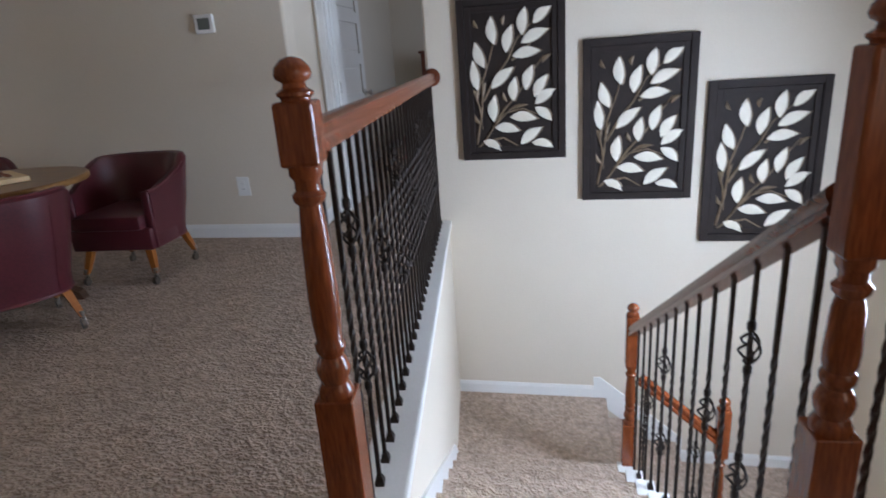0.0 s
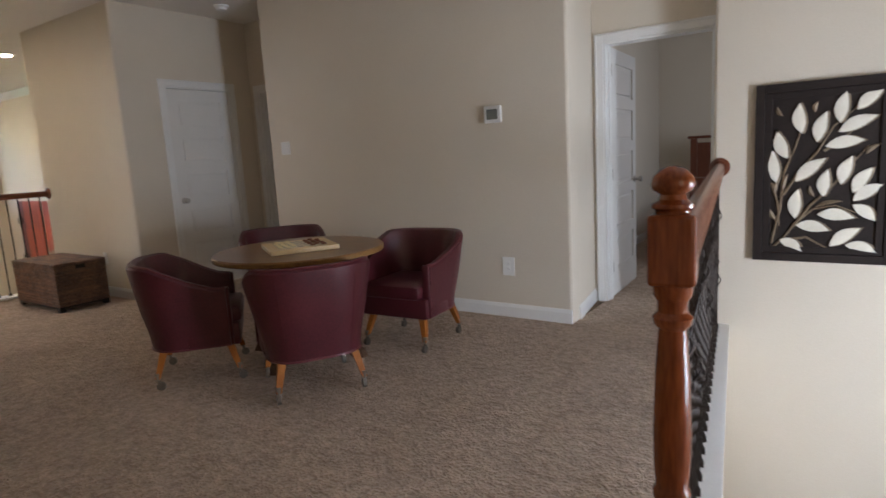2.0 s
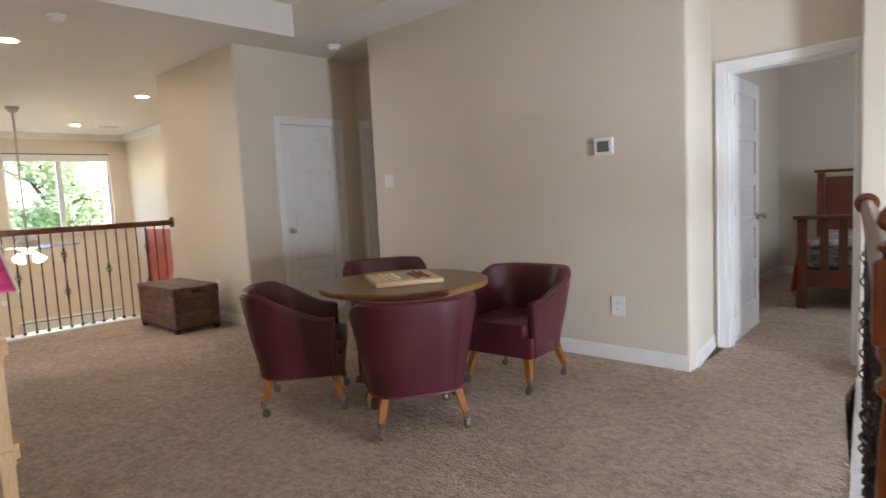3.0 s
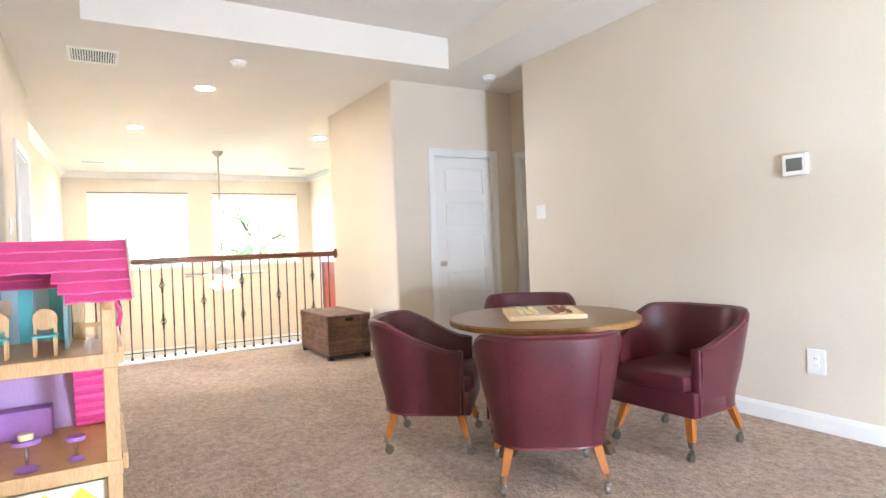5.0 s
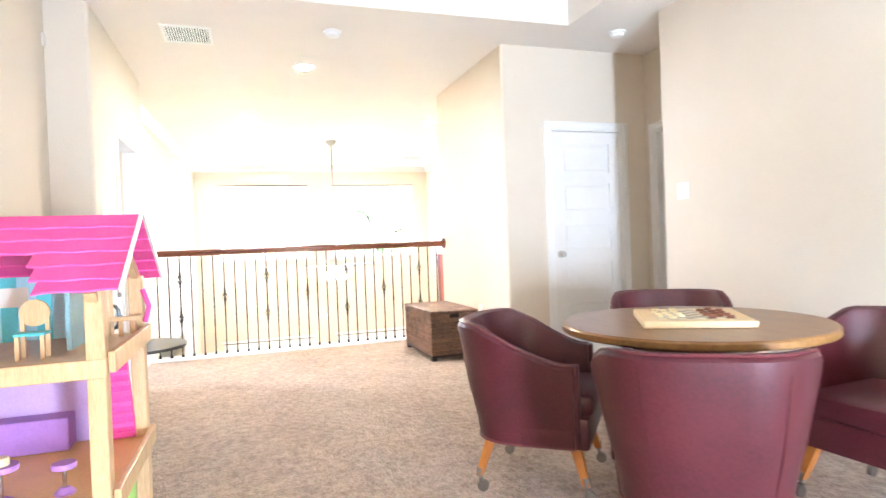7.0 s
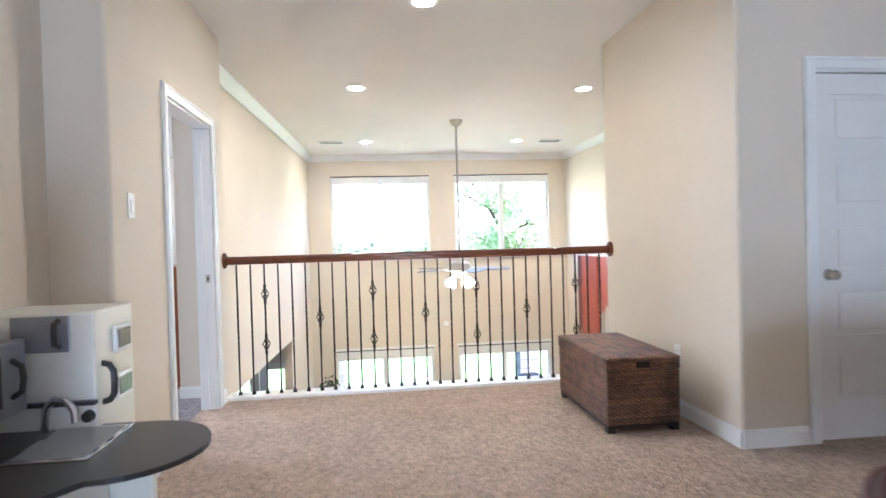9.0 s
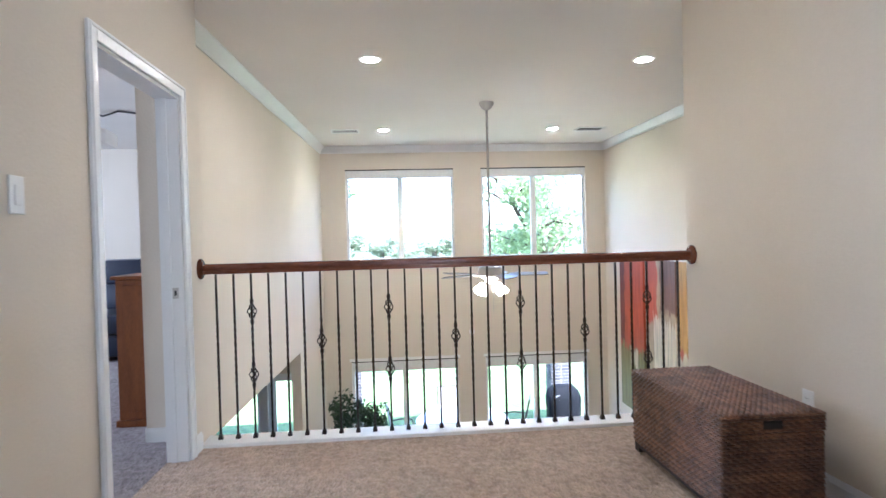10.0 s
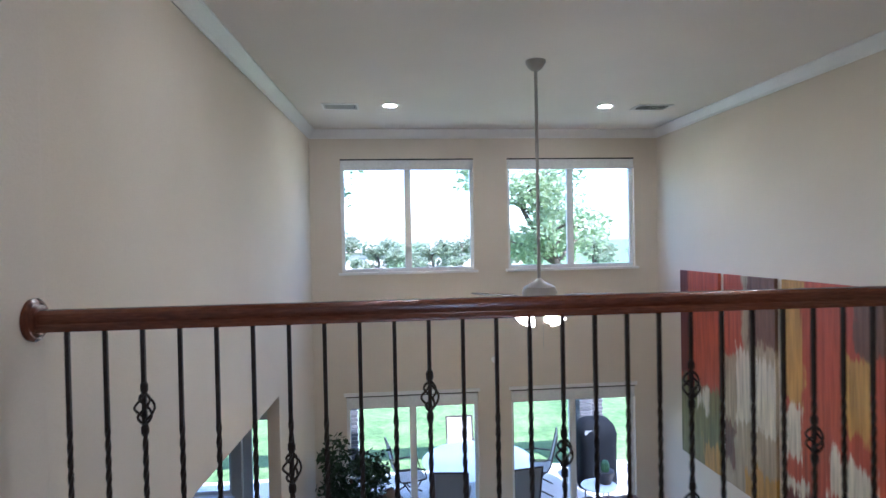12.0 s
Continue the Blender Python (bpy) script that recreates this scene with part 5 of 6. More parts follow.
def toy_stool(x, y, z, r, h, mat, name, label):
    t = thing(name, pose(x, y, z), label, "toy furniture", "dollhouse furniture")
    part("base", lathe([(0, 0), (r, 0), (r, 0.006), (r * 0.75, 0.012), (r * 0.5, 0.018), (0, 0.018)], 20), mat, t, smooth=True)
    part("stem", lathe([(0.006, 0.016), (0.006, h - 0.01)], 10), CHROME, t)
    part("top", lathe([(0, h - 0.014), (r * 1.15, h - 0.014), (r * 1.2, h - 0.007), (r * 1.15, h), (0, h)], 20), mat, t, smooth=True)


toy_stool(-2.53, 0.50, 0.4185, 0.026, 0.085, PURPLE, "toy_stool", "small purple dollhouse stool")
toy_stool(-2.51, 0.36, 0.4185, 0.036, 0.105, PURPLE, "toy_table", "round purple dollhouse table")
toy_stool(-2.51, 0.22, 0.4185, 0.026, 0.085, PURPLE, "toy_stool", "small purple dollhouse stool")
tc = thing("toy_cake", pose(-2.51, 0.36, 0.524), "small cream toy cake on the dollhouse table", "toy")
part("cake", lathe([(0, 0), (0.022, 0), (0.023, 0.016), (0.02, 0.02), (0, 0.02)], 16), CREAM, tc, smooth=True)
for y in (0.42, 0.28):
    c = thing("toy_chair", pose(-2.60, y, 0.7835), "small pine and teal dollhouse chair", "toy furniture", "dollhouse furniture")
    for sx in (-0.025, 0.025):
        for sy in (-0.03, 0.03):
            part("leg", boxed(sx - 0.005, sx + 0.005, sy - 0.005, sy + 0.005, 0, 0.14 if sx < 0 else 0.07), PINE, c)
    part("seat", boxed(-0.032, 0.034, -0.038, 0.038, 0.066, 0.074, 0.002), TEAL, c)
    bm = lathe([(0, -0.004), (0.038, -0.004), (0.038, 0.004), (0, 0.004)], 20)
    bmesh.ops.transform(bm, matrix=pose(-0.025, 0, 0.125, 0, 90, 0), verts=bm.verts)
    part("backrest", bm, PINE, c)

kt = thing("toy_kitchen", pose(-4.55, 0.0, 0), "cream toy kitchen with black worktop and steel sink", "toy kitchen")
part("tower", boxed(-0.36, -0.03, -0.19, 0.215, 0.0, 0.955, 0.008), TOYWHITE, kt, "cream toy oven tower")
part("back_panel", boxed(-0.03, 0.62, -0.19, -0.10, 0.0, 0.93, 0.006), TOYWHITE, kt, "cream toy kitchen back")
part("microwave", boxed(0.02, 0.42, -0.10, 0.02, 0.64, 0.88, 0.006), TOYGREY, kt, "grey toy microwave")
part("microwave_window", boxed(0.16, 0.40, 0.021, 0.026, 0.68, 0.84, 0.003), TOYBLACK, kt)
part("microwave_handle", tube([(0.10, 0.02, 0.70), (0.10, 0.05, 0.72), (0.10, 0.055, 0.76), (0.10, 0.05, 0.80), (0.10, 0.02, 0.82)], 0.010, 8), TOYBLACK, kt, smooth=True)
for z0, z1 in ((0.785, 0.885), (0.61, 0.705)):
    w = part("oven_window_frame", boxed(-0.305, -0.165, 0.2155, 0.232, z0, z1, 0.008), PLASTIC, kt, "pale grey toy window frame")
    part("oven_window", boxed(-0.290, -0.180, 0.2315, 0.2345, z0 + 0.016, z1 - 0.016, 0.001), SCREEN, w)
part("tower_handle", tube([(-0.085, 0.21, 0.765), (-0.085, 0.238, 0.758), (-0.085, 0.252, 0.735), (-0.085, 0.254, 0.70), (-0.085, 0.252, 0.655), (-0.085, 0.238, 0.632), (-0.085, 0.21, 0.625)], 0.0115, 8), TOYBLACK, kt, "black toy handle", True)
pts = [(-0.065, 0.22), (-0.065, 0.40)] + [(0.205 + 0.27 * math.cos(a), 0.40 + 0.25 * math.sin(a)) for a in [math.pi - math.pi * i / 16 for i in range(17)]] + [(0.62, 0.30), (0.62, -0.098), (-0.028, -0.098), (-0.028, 0.2185)]
bm = bmesh.new()
rings(bm, [[(x, y, z) for x, y in pts] for z in (0.535, 0.552)])
part("worktop", bm, TOYBLACK, kt, "glossy black toy worktop")
part("base_cabinet", boxed(0.0, 0.58, -0.10, 0.26, 0.0, 0.533, 0.006), TOYWHITE, kt, "cream toy base cabinet")
part("bracket", boxed(-0.06, -0.02, 0.215, 0.40, 0.0, 0.533, 0.015), TOYWHITE, kt, "cream toy worktop support")
part("sink", boxed(-0.02, 0.32, 0.10, 0.34, 0.5525, 0.560, 0.002), CHROME, kt, "steel toy sink rim")
part("sink_bowl", boxed(0.0, 0.30, 0.115, 0.322, 0.5602, 0.562), TOYGREY, kt)
part("faucet", tube([(0.005, 0.06, 0.553), (0.005, 0.07, 0.64), (0.01, 0.10, 0.665), (0.02, 0.14, 0.66), (0.03, 0.17, 0.63), (0.035, 0.175, 0.59)], 0.013, 10), CHROME, kt, "chrome toy faucet", True)
part("ledge", boxed(-0.029, 0.0, -0.09, 0.222, 0.635, 0.650, 0.003), TOYBLACK, kt, "black toy ledge")
part("toy_panel", boxed(-0.029, -0.018, -0.05, 0.14, 0.82, 0.945, 0.003), TOYGREY, kt, "grey toy microwave front")
part("panel_handle", tube([(-0.018, 0.105, 0.84), (0.008, 0.105, 0.85), (0.012, 0.105, 0.885), (0.008, 0.105, 0.92), (-0.018, 0.105, 0.93)], 0.010, 8), TOYBLACK, kt, smooth=True)
part("knob", lathe([(0, 0), (0.022, 0), (0.018, 0.022), (0, 0.022)], 14), TOYBLACK, kt).matrix_basis = pose(-0.029, 0.19, 0.593, 0, 90, 0)

# ---------- media room ----------
cb = thing("media_cabinet", pose(-7.76, -0.42, 0), "brown wooden media cabinet with a panelled door", "cabinet")
part("body", boxed(-0.25, 0.25, -0.22, 0.22, 0.03, 0.985, 0.006), CABINET, cb)
part("top", boxed(-0.27, 0.275, -0.24, 0.24, 0.986, 1.01, 0.006), CABINET, cb)
part("plinth", boxed(-0.265, 0.27, -0.235, 0.235, 0.0, 0.045, 0.006), CABINET, cb)
d = part("door", boxed(0.2505, 0.262, -0.17, 0.17, 0.10, 0.95, 0.004), CABINET, cb)
part("hinge", boxed(0.262, 0.266, 0.14, 0.15, 0.75, 0.83), NICKEL, d)
part("hinge", boxed(0.262, 0.266, 0.14, 0.15, 0.2, 0.28), NICKEL, d)


def recliner(m):
    r = thing("recliner", m, "dark blue leather recliner armchair", "armchair", "media room recliners")
    part("base", boxed(-0.36, 0.36, -0.42, 0.38, 0.04, 0.30, 0.05), NAVY, r, smooth=True)
    part("footrest", boxed(-0.34, 0.34, 0.39, 0.47, 0.05, 0.27, 0.035), NAVY, r, smooth=True)
    part("seat", boxed(-0.34, 0.34, -0.25, 0.47, 0.28, 0.50, 0.07), NAVY, r, smooth=True)
    bm = boxed(-0.35, 0.35, -0.12, 0.12, 0, 0.36, 0.09)
    bmesh.ops.transform(bm, matrix=pose(0, -0.30, 0.42, 12, 0, 0), verts=bm.verts)
    part("back_cushion", bm, NAVY, r, smooth=True)
    bm = boxed(-0.34, 0.34, -0.11, 0.13, 0, 0.32, 0.1)
    bmesh.ops.transform(bm, matrix=pose(0, -0.38, 0.74, 12, 0, 0), verts=bm.verts)
    part("headrest", bm, NAVY, r, smooth=True)
    for s in (-1, 1):
        part("arm", boxed(s * 0.375 - 0.028, s * 0.375 + 0.028, -0.42, 0.40, 0.04, 0.60, 0.025), NAVY, r, smooth=True)
    for sx in (-0.3, 0.3):
        part("foot", boxed(sx - 0.03, sx + 0.03, -0.3, 0.3, 0.002, 0.05), BLACKWOOD, r)
    return r


rc = recliner(pose(-10.27, -1.94, 0.002, 0, 0, -86))
copy_thing(rc, pose(-10.22, -2.76, 0.002, 0, 0, -90))
cd = thing("closet_door", pose(-11.262, -3.565, 0.004), "white painted door with raised panels, closed", "door")
tagged(cd, kind="structure")
lf = part("leaf", boxed(-0.02, 0.02, -0.425, 0.425, 0, 2.03, 0.003), DOORW, cd)
for y0 in (-0.34, 0.05):
    for z0, z1 in ((0.20, 0.85), (0.97, 1.50), (1.60, 1.90)):
        part("panel", boxed(0.021, 0.030, y0, y0 + 0.29, z0, z1, 0.004), DOORW, lf)
part("knob", lathe([(0, 0), (0.012, 0), (0.012, 0.03), (0.028, 0.04), (0.028, 0.06), (0, 0.068)], 16), NICKEL, cd, smooth=True).matrix_basis = pose(0.02, -0.35, 0.95, 0, 90, 0)
pj = thing("projector", pose(-8.98, -1.495, 2.44), "white ceiling projector on a black mount", "projector")
part("mount_plate", lathe([(0, -0.0005), (0.085, -0.0005), (0.085, -0.012), (0.0, -0.014)], 20), TOYBLACK, pj)
part("mount_pole", lathe([(0.035, -0.012), (0.033, -0.10), (0.045, -0.12), (0.06, -0.175), (0.075, -0.186)], 14), TOYBLACK, pj, smooth=True)
part("mount_bracket", boxed(-0.10, 0.10, -0.12, 0.11, -0.184, -0.174, 0.003), TOYBLACK, pj)
part("body", boxed(-0.16, 0.16, -0.235, 0.205, -0.325, -0.186, 0.025, pose(0, 0, 0, 0, 0, 8)), PLASTIC, pj, smooth=True)
bm = lathe([(0, 0), (0.055, 0), (0.055, 0.02), (0.038, 0.02), (0.03, 0.012), (0, 0.012)], 20)
bmesh.ops.transform(bm, matrix=pose(0, 0, 0, 0, 0, 8) @ pose(0.157, -0.13, -0.255, 0, 90, 0), verts=bm.verts)
part("lens", bm, TOYBLACK, pj, smooth=True)
for k in range(5):
    part("grille_slat", boxed(0.16, 0.165, 0.005 + 0.018 * k, 0.015 + 0.018 * k, -0.30, -0.21, 0.002, pose(0, 0, 0, 0, 0, 8)), TOYGREY, pj)
part("cable", tube([(0.0, 0.05, -0.02), (0.0, 0.14, -0.055), (0.0, 0.22, -0.03), (0.0, 0.27, -0.012), (0.0, 0.45, -0.035), (0, 0.55, -0.01)], 0.009, 6), TOYBLACK, pj)

# ---------- bedroom ----------
bed = thing("bed", pose(-0.85, 7.44, 0, 0, 0, 6), "dark wooden slatted bed with striped bedding", "bed")
for s in (-1, 1):
    part("foot_post", boxed(s * 0.53 - 0.04, s * 0.53 + 0.04, -0.97, -0.90, 0.0, 0.83, 0.005), BEDWOOD, bed)
    part("head_post", boxed(s * 0.53 - 0.04, s * 0.53 + 0.04, 0.90, 0.97, 0.0, 1.25, 0.005), BEDWOOD, bed)
    part("side_rail", boxed(s * 0.53 - 0.02, s * 0.53 + 0.02, -0.90, 0.90, 0.22, 0.38, 0.004), BEDWOOD, bed)
part("foot_cap", boxed(-0.60, 0.60, -1.0, -0.87, 0.831, 0.865, 0.006), BEDWOOD, bed)
part("head_cap", boxed(-0.60, 0.60, 0.87, 1.0, 1.251, 1.285, 0.006), BEDWOOD, bed)
part("foot_rail", boxed(-0.49, 0.49, -0.955, -0.915, 0.20, 0.36, 0.004), BEDWOOD, bed)
part("head_panel", boxed(-0.49, 0.49, 0.92, 0.95, 0.2, 1.2, 0.004), BEDWOOD, bed)
for i in range(6):
    x = -0.36 + 0.145 * i
    part("slat", boxed(x - 0.035, x + 0.035, -0.95, -0.92, 0.36, 0.831, 0.003), BEDWOOD, bed)
part("mattress", boxed(-0.50, 0.50, -0.88, 0.88, 0.35, 0.60, 0.06), BLANKET, bed, "striped bedding", True)
bl = thing("blanket", pose(-1.36, 6.85, 0), "red and navy striped blanket hanging off the bed", "blanket")
bm = bmesh.new()
rows = []
for i in range(9):
    y = -0.18 + 0.045 * i
    w = 0.02 * math.sin(i * 1.9)
    rows.append([(0.03 + w, y, 0.58), (-0.02 + w, y, 0.45), (-0.05 + 1.5 * w, y, 0.25), (-0.07 + w, y, 0.11), (-0.05 + w, y, 0.11), (-0.03 + 1.5 * w, y, 0.25), (0.0 + w, y, 0.45), (0.05 + w, y, 0.56)])
rings(bm, rows)
part("cloth", bm, REDCLOTH, bl, smooth=True)

# ---------- living room ----------
sf = thing("sofa", pose(-12.35, 2.75, LOW), "beige upholstered sofa with loose back cushions", "sofa")
part("base", boxed(-0.45, 0.45, -1.35, 1.35, 0.06, 0.42, 0.05), SOFA, sf, smooth=True)
part("back", boxed(-0.45, -0.22, -1.35, 1.35, 0.40, 0.80, 0.08), SOFA, sf, smooth=True)
for i in range(4):
    y = -1.02 + 0.68 * i
    part("back_cushion", boxed(-0.26, -0.04, y - 0.32, y + 0.32, 0.42, 0.90, 0.09), SOFA, sf, smooth=True)
    part("seat_cushion", boxed(-0.22, 0.44, y - 0.33, y + 0.33, 0.42, 0.56, 0.05), SOFA, sf, smooth=True)
for s in (-1, 1):
    part("arm", boxed(-0.45, 0.45, s * 1.45 - 0.1, s * 1.45 + 0.1, 0.06, 0.64, 0.06), SOFA, sf, smooth=True)
for sx in (-0.38, 0.38):
    for sy in (-1.25, 1.25):
        part("foot", boxed(sx - 0.04, sx + 0.04, sy - 0.04, sy + 0.04, 0, 0.07), BLACKWOOD, sf)
tw = thing("throw_blanket", pose(-12.48, 3.85, LOW + 0.905), "dark brown throw draped over the sofa back", "blanket")
bm = bmesh.new()
rows = []
for i in range(9):
    y = -0.35 + 0.09 * i
    b = 0.012 * math.sin(i * 2.1)
    rows.append([(-0.34, y, -0.35), (-0.335, y, -0.06 + b), (-0.2, y, 0.03 + b), (0.0, y, 0.02 + b), (0.14, y, -0.02 + b), (0.15, y, -0.3), (0.165, y, -0.3), (0.16, y, 0.0 + b), (0.0, y, 0.045 + b), (-0.2, y, 0.055 + b), (-0.36, y, -0.04 + b), (-0.36, y, -0.35)])
rings(bm, rows)
part("cloth", bm, SHADECLOTH, tw, smooth=True)
lt = thing("lamp_table", pose(-12.55, 1.02, LOW), "small dark wooden side table", "side table")
part("top", lathe([(0, 0.52), (0.24, 0.52), (0.25, 0.53), (0.24, 0.55), (0, 0.55)], 28), DARKWOOD, lt, smooth=True)
part("stem", lathe([(0.16, 0), (0.16, 0.03), (0.04, 0.06), (0.03, 0.3), (0.05, 0.52)], 16), DARKWOOD, lt, smooth=True)
lm = thing("table_lamp", pose(-12.55, 1.02, LOW + 0.551), "table lamp with a dark brown cone shade", "lamp")
part("base", lathe([(0, 0), (0.09, 0), (0.09, 0.025), (0.035, 0.05), (0.05, 0.12), (0.085, 0.24), (0.05, 0.36), (0.02, 0.42), (0.012, 0.66)], 18), DARKWOOD, lm, smooth=True)
part("shade", lathe([(0.25, 0.47), (0.245, 0.50), (0.10, 0.685), (0.04, 0.72), (0.0, 0.725), (0.0, 0.715), (0.09, 0.675), (0.235, 0.47)], 32, ring=True), SHADECLOTH, lm, "brown cone lampshade", True)


def leaf_cloud(centers, count, size, seed, mat_name):
    """Many small folded leaves scattered through the given balls (centre, radius)."""
    rg = random.Random(seed)
    verts, faces = [], []
    for _ in range(count):
        c, r = centers[rg.randrange(len(centers))]
        d = Vector((rg.gauss(0, 1), rg.gauss(0, 1), rg.gauss(0, 1))).normalized() * r * rg.uniform(0.35, 1.0)
        p = Vector(c) + d
        q = Euler((rg.uniform(0, 6.3), rg.uniform(0, 6.3), rg.uniform(0, 6.3))).to_matrix()
        s = size * rg.uniform(0.6, 1.3)
        b = len(verts)
        for v in ((0, -1, 0), (0.45, -0.1, 0.14), (0, 1, 0), (-0.45, -0.1, 0.14)):
            verts.append(p + q @ (Vector(v) * s))
        faces += [(b, b + 1, b + 2), (b, b + 2, b + 3)]
    me = bpy.data.meshes.new(mat_name)
    me.from_pydata(verts, [], faces)
    return me


hp = thing("potted_ficus", pose(-12.62, 0.56, LOW), "dark green bushy ficus tree in a planter", "plant")
part("planter", lathe([(0, 0), (0.16, 0), (0.20, 0.30), (0.21, 0.33), (0.18, 0.33), (0.17, 0.28), (0, 0.28)], 24), TERRACOTTA, hp, smooth=True)
part("trunk", tube([(0, 0, 0.25), (0.03, 0.02, 0.6), (0.0, 0.03, 1.0), (0.02, 0.0, 1.4)], [0.03, 0.025, 0.022, 0.015], 8), BARK, hp, smooth=True)
rg = random.Random(5)
cents = [((rg.uniform(-0.28, 0.28), rg.uniform(-0.32, 0.34), rg.uniform(1.0, 1.72)), rg.uniform(0.12, 0.24)) for _ in range(26)]
me = leaf_cloud(cents, 2600, 0.042, 6, "crown")
me.materials.append(HOUSEPLANT)
part("crown", me, None, hp, "dark glossy leaves")

# three painted panels on the tall wall
RED, MAROON, OLIVE, CREAM, OCHRE, UMBER = (0.42, 0.075, 0.03), (0.13, 0.025, 0.02), (0.19, 0.17, 0.06), (0.60, 0.53, 0.39), (0.46, 0.25, 0.05), (0.16, 0.08, 0.05)
CANVASES = [
    (-12.58, -11.70, 1.0, "tall abstract canvas in dark red and olive strokes", RED,
     [(-0.5, -0.26, -0.15, 1.3, MAROON), (-0.5, 0.5, -1.3, -0.2, OLIVE), (-0.05, 0.22, -0.50, -0.22, CREAM), (0.1, 0.5, -1.3, -0.85, OCHRE)]),
    (-11.60, -10.72, 2.6, "tall abstract canvas in brown and cream strokes", (0.40, 0.31, 0.19),
     [(-0.5, -0.08, 0.25, 1.3, RED), (-0.02, 0.5, 0.45, 1.3, UMBER), (-0.22, 0.5, -0.42, 0.35, CREAM), (-0.5, -0.25, -0.95, -0.45, UMBER), (-0.1, 0.5, -1.3, -0.85, OCHRE)]),
    (-10.62, -9.45, 4.3, "tall abstract canvas in orange and red strokes", RED,
     [(-0.65, -0.30, 0.0, 1.3, OCHRE), (0.20, 0.46, -0.1, 0.6, OCHRE), (0.28, 0.65, 0.6, 1.3, UMBER), (-0.65, -0.32, -0.5, 0.0, CREAM), (-0.65, 0.65, -1.3, -0.75, MAROON), (0.0, 0.52, -0.65, -0.28, CREAM), (-0.6, -0.25, -0.8, -0.68, CREAM)])]
for x0, x1, seed, words, ground, patches in CANVASES:
    pn = thing("abstract_painting", pose((x0 + x1) / 2, LIVY - 0.001, -0.34), words, "painting", "three abstract wall canvases")
    part("canvas", boxed(-(x1 - x0) / 2, (x1 - x0) / 2, -0.035, 0.0, -1.16, 1.17, 0.004), painted_panel("painted_canvas", seed, ground, patches), pn)

# breakfast room: glass door and window seat
gd = thing("glass_door", pose(LIVX, -0.57, LOW), "white patio door with a tall glass pane", "door")
tagged(gd, kind="structure")
bm = bmesh.new()
for a in ((-0.34, -0.22, 0.0, 2.09), (0.22, 0.34, 0.0, 2.09), (-0.22, 0.22, 0.0, 0.24), (-0.22, 0.22, 1.97, 2.09)):
    box(bm, -0.10, -0.055, *a, 0.003)
part("leaf", bm, DOORW, gd)
p = part("pane", boxed(-0.08, -0.076, -0.22, 0.22, 0.24, 1.97), GLASS, gd)
p.visible_shadow = False
part("door_handle", tube([(-0.055, 0.28, 1.0), (-0.01, 0.28, 1.0), (-0.005, 0.2, 1.0)], 0.009, 8), NICKEL, gd, smooth=True)
part("deadbolt", lathe([(0, 0), (0.025, 0), (0.025, 0.02), (0, 0.022)], 14), NICKEL, gd).matrix_basis = pose(-0.055, 0.28, 1.13, 0, 90, 0)
ct = thing("breakfast_counter", pose(-12.75, -1.8, LOW), "white counter below the breakfast window", "counter")
part("body", boxed(-0.30, 0.28, -1.2, 0.85, 0.0, 0.86, 0.005), WHITE, ct)
part("worktop", boxed(-0.33, 0.31, -1.22, 0.88, 0.862, 0.90, 0.006), PLASTIC, ct)
bg = thing("folded_cloth", pose(-12.7, -1.25, LOW + 0.901), "red and grey folded cloth on the counter", "cloth")
part("red_cloth", boxed(-0.16, 0.16, -0.22, 0.02, 0.0, 0.06, 0.025), REDCLOTH, bg, smooth=True)
part("grey_cloth", boxed(-0.14, 0.14, 0.03, 0.30, 0.0, 0.09, 0.04), TOYGREY, bg, smooth=True)
# ---------- outdoors ----------
GZ = LOW - 0.06
gr = structure("ground", boxed(-1500, LIVX - 0.16, -1200, 1200, GZ - 0.5, GZ), GRASS, "green lawn reaching the horizon")
structure("patio", boxed(-16.4, LIVX - 0.16, -3.5, 5.6, GZ - 0.1, GZ + 0.03, 0.01), CONCRETE, "pale concrete patio slab")


def brick_column(name, y0, y1):
    x0, x1 = -16.25, -15.80
    c = thing(name, pose((x0 + x1) / 2, (y0 + y1) / 2, GZ + 0.03), "grey brick patio column", "column", "patio columns")
    hx, hy = (x1 - x0) / 2, (y1 - y0) / 2
    part("core", boxed(-hx + 0.012, hx - 0.012, -hy + 0.012, hy - 0.012, 0, 2.75), MORTAR, c, "grey mortar core")
    L, H = 0.215, 0.067
    bx, by = finish(boxed(-0.012, 0.012, -0.10, 0.10, 0, 0.057, 0.003), "brick", BRICK), finish(boxed(-0.10, 0.10, -0.012, 0.012, 0, 0.057, 0.003), "brick", BRICK)
    for r in range(26):
        z = 0.006 + r * H + 0.5
        for k in range(2):
            o = (k - 0.5) * L + (0.0 if r % 2 else 0.012)
            b = part("brick", bx, None, c)
            b.matrix_basis = pose(hx - 0.008, o, z)
            b = part("brick", by, None, c)
            b.matrix_basis = pose(o, -hy + 0.008, z)
    return c


brick_column("brick_column", 4.52, 4.96)
brick_column("brick_column", 0.05, 0.48)
structure("patio_beam", boxed(-16.3, -15.75, -3.5, 5.6, GZ + 2.78, GZ + 3.05), WHITE, "white patio beam")

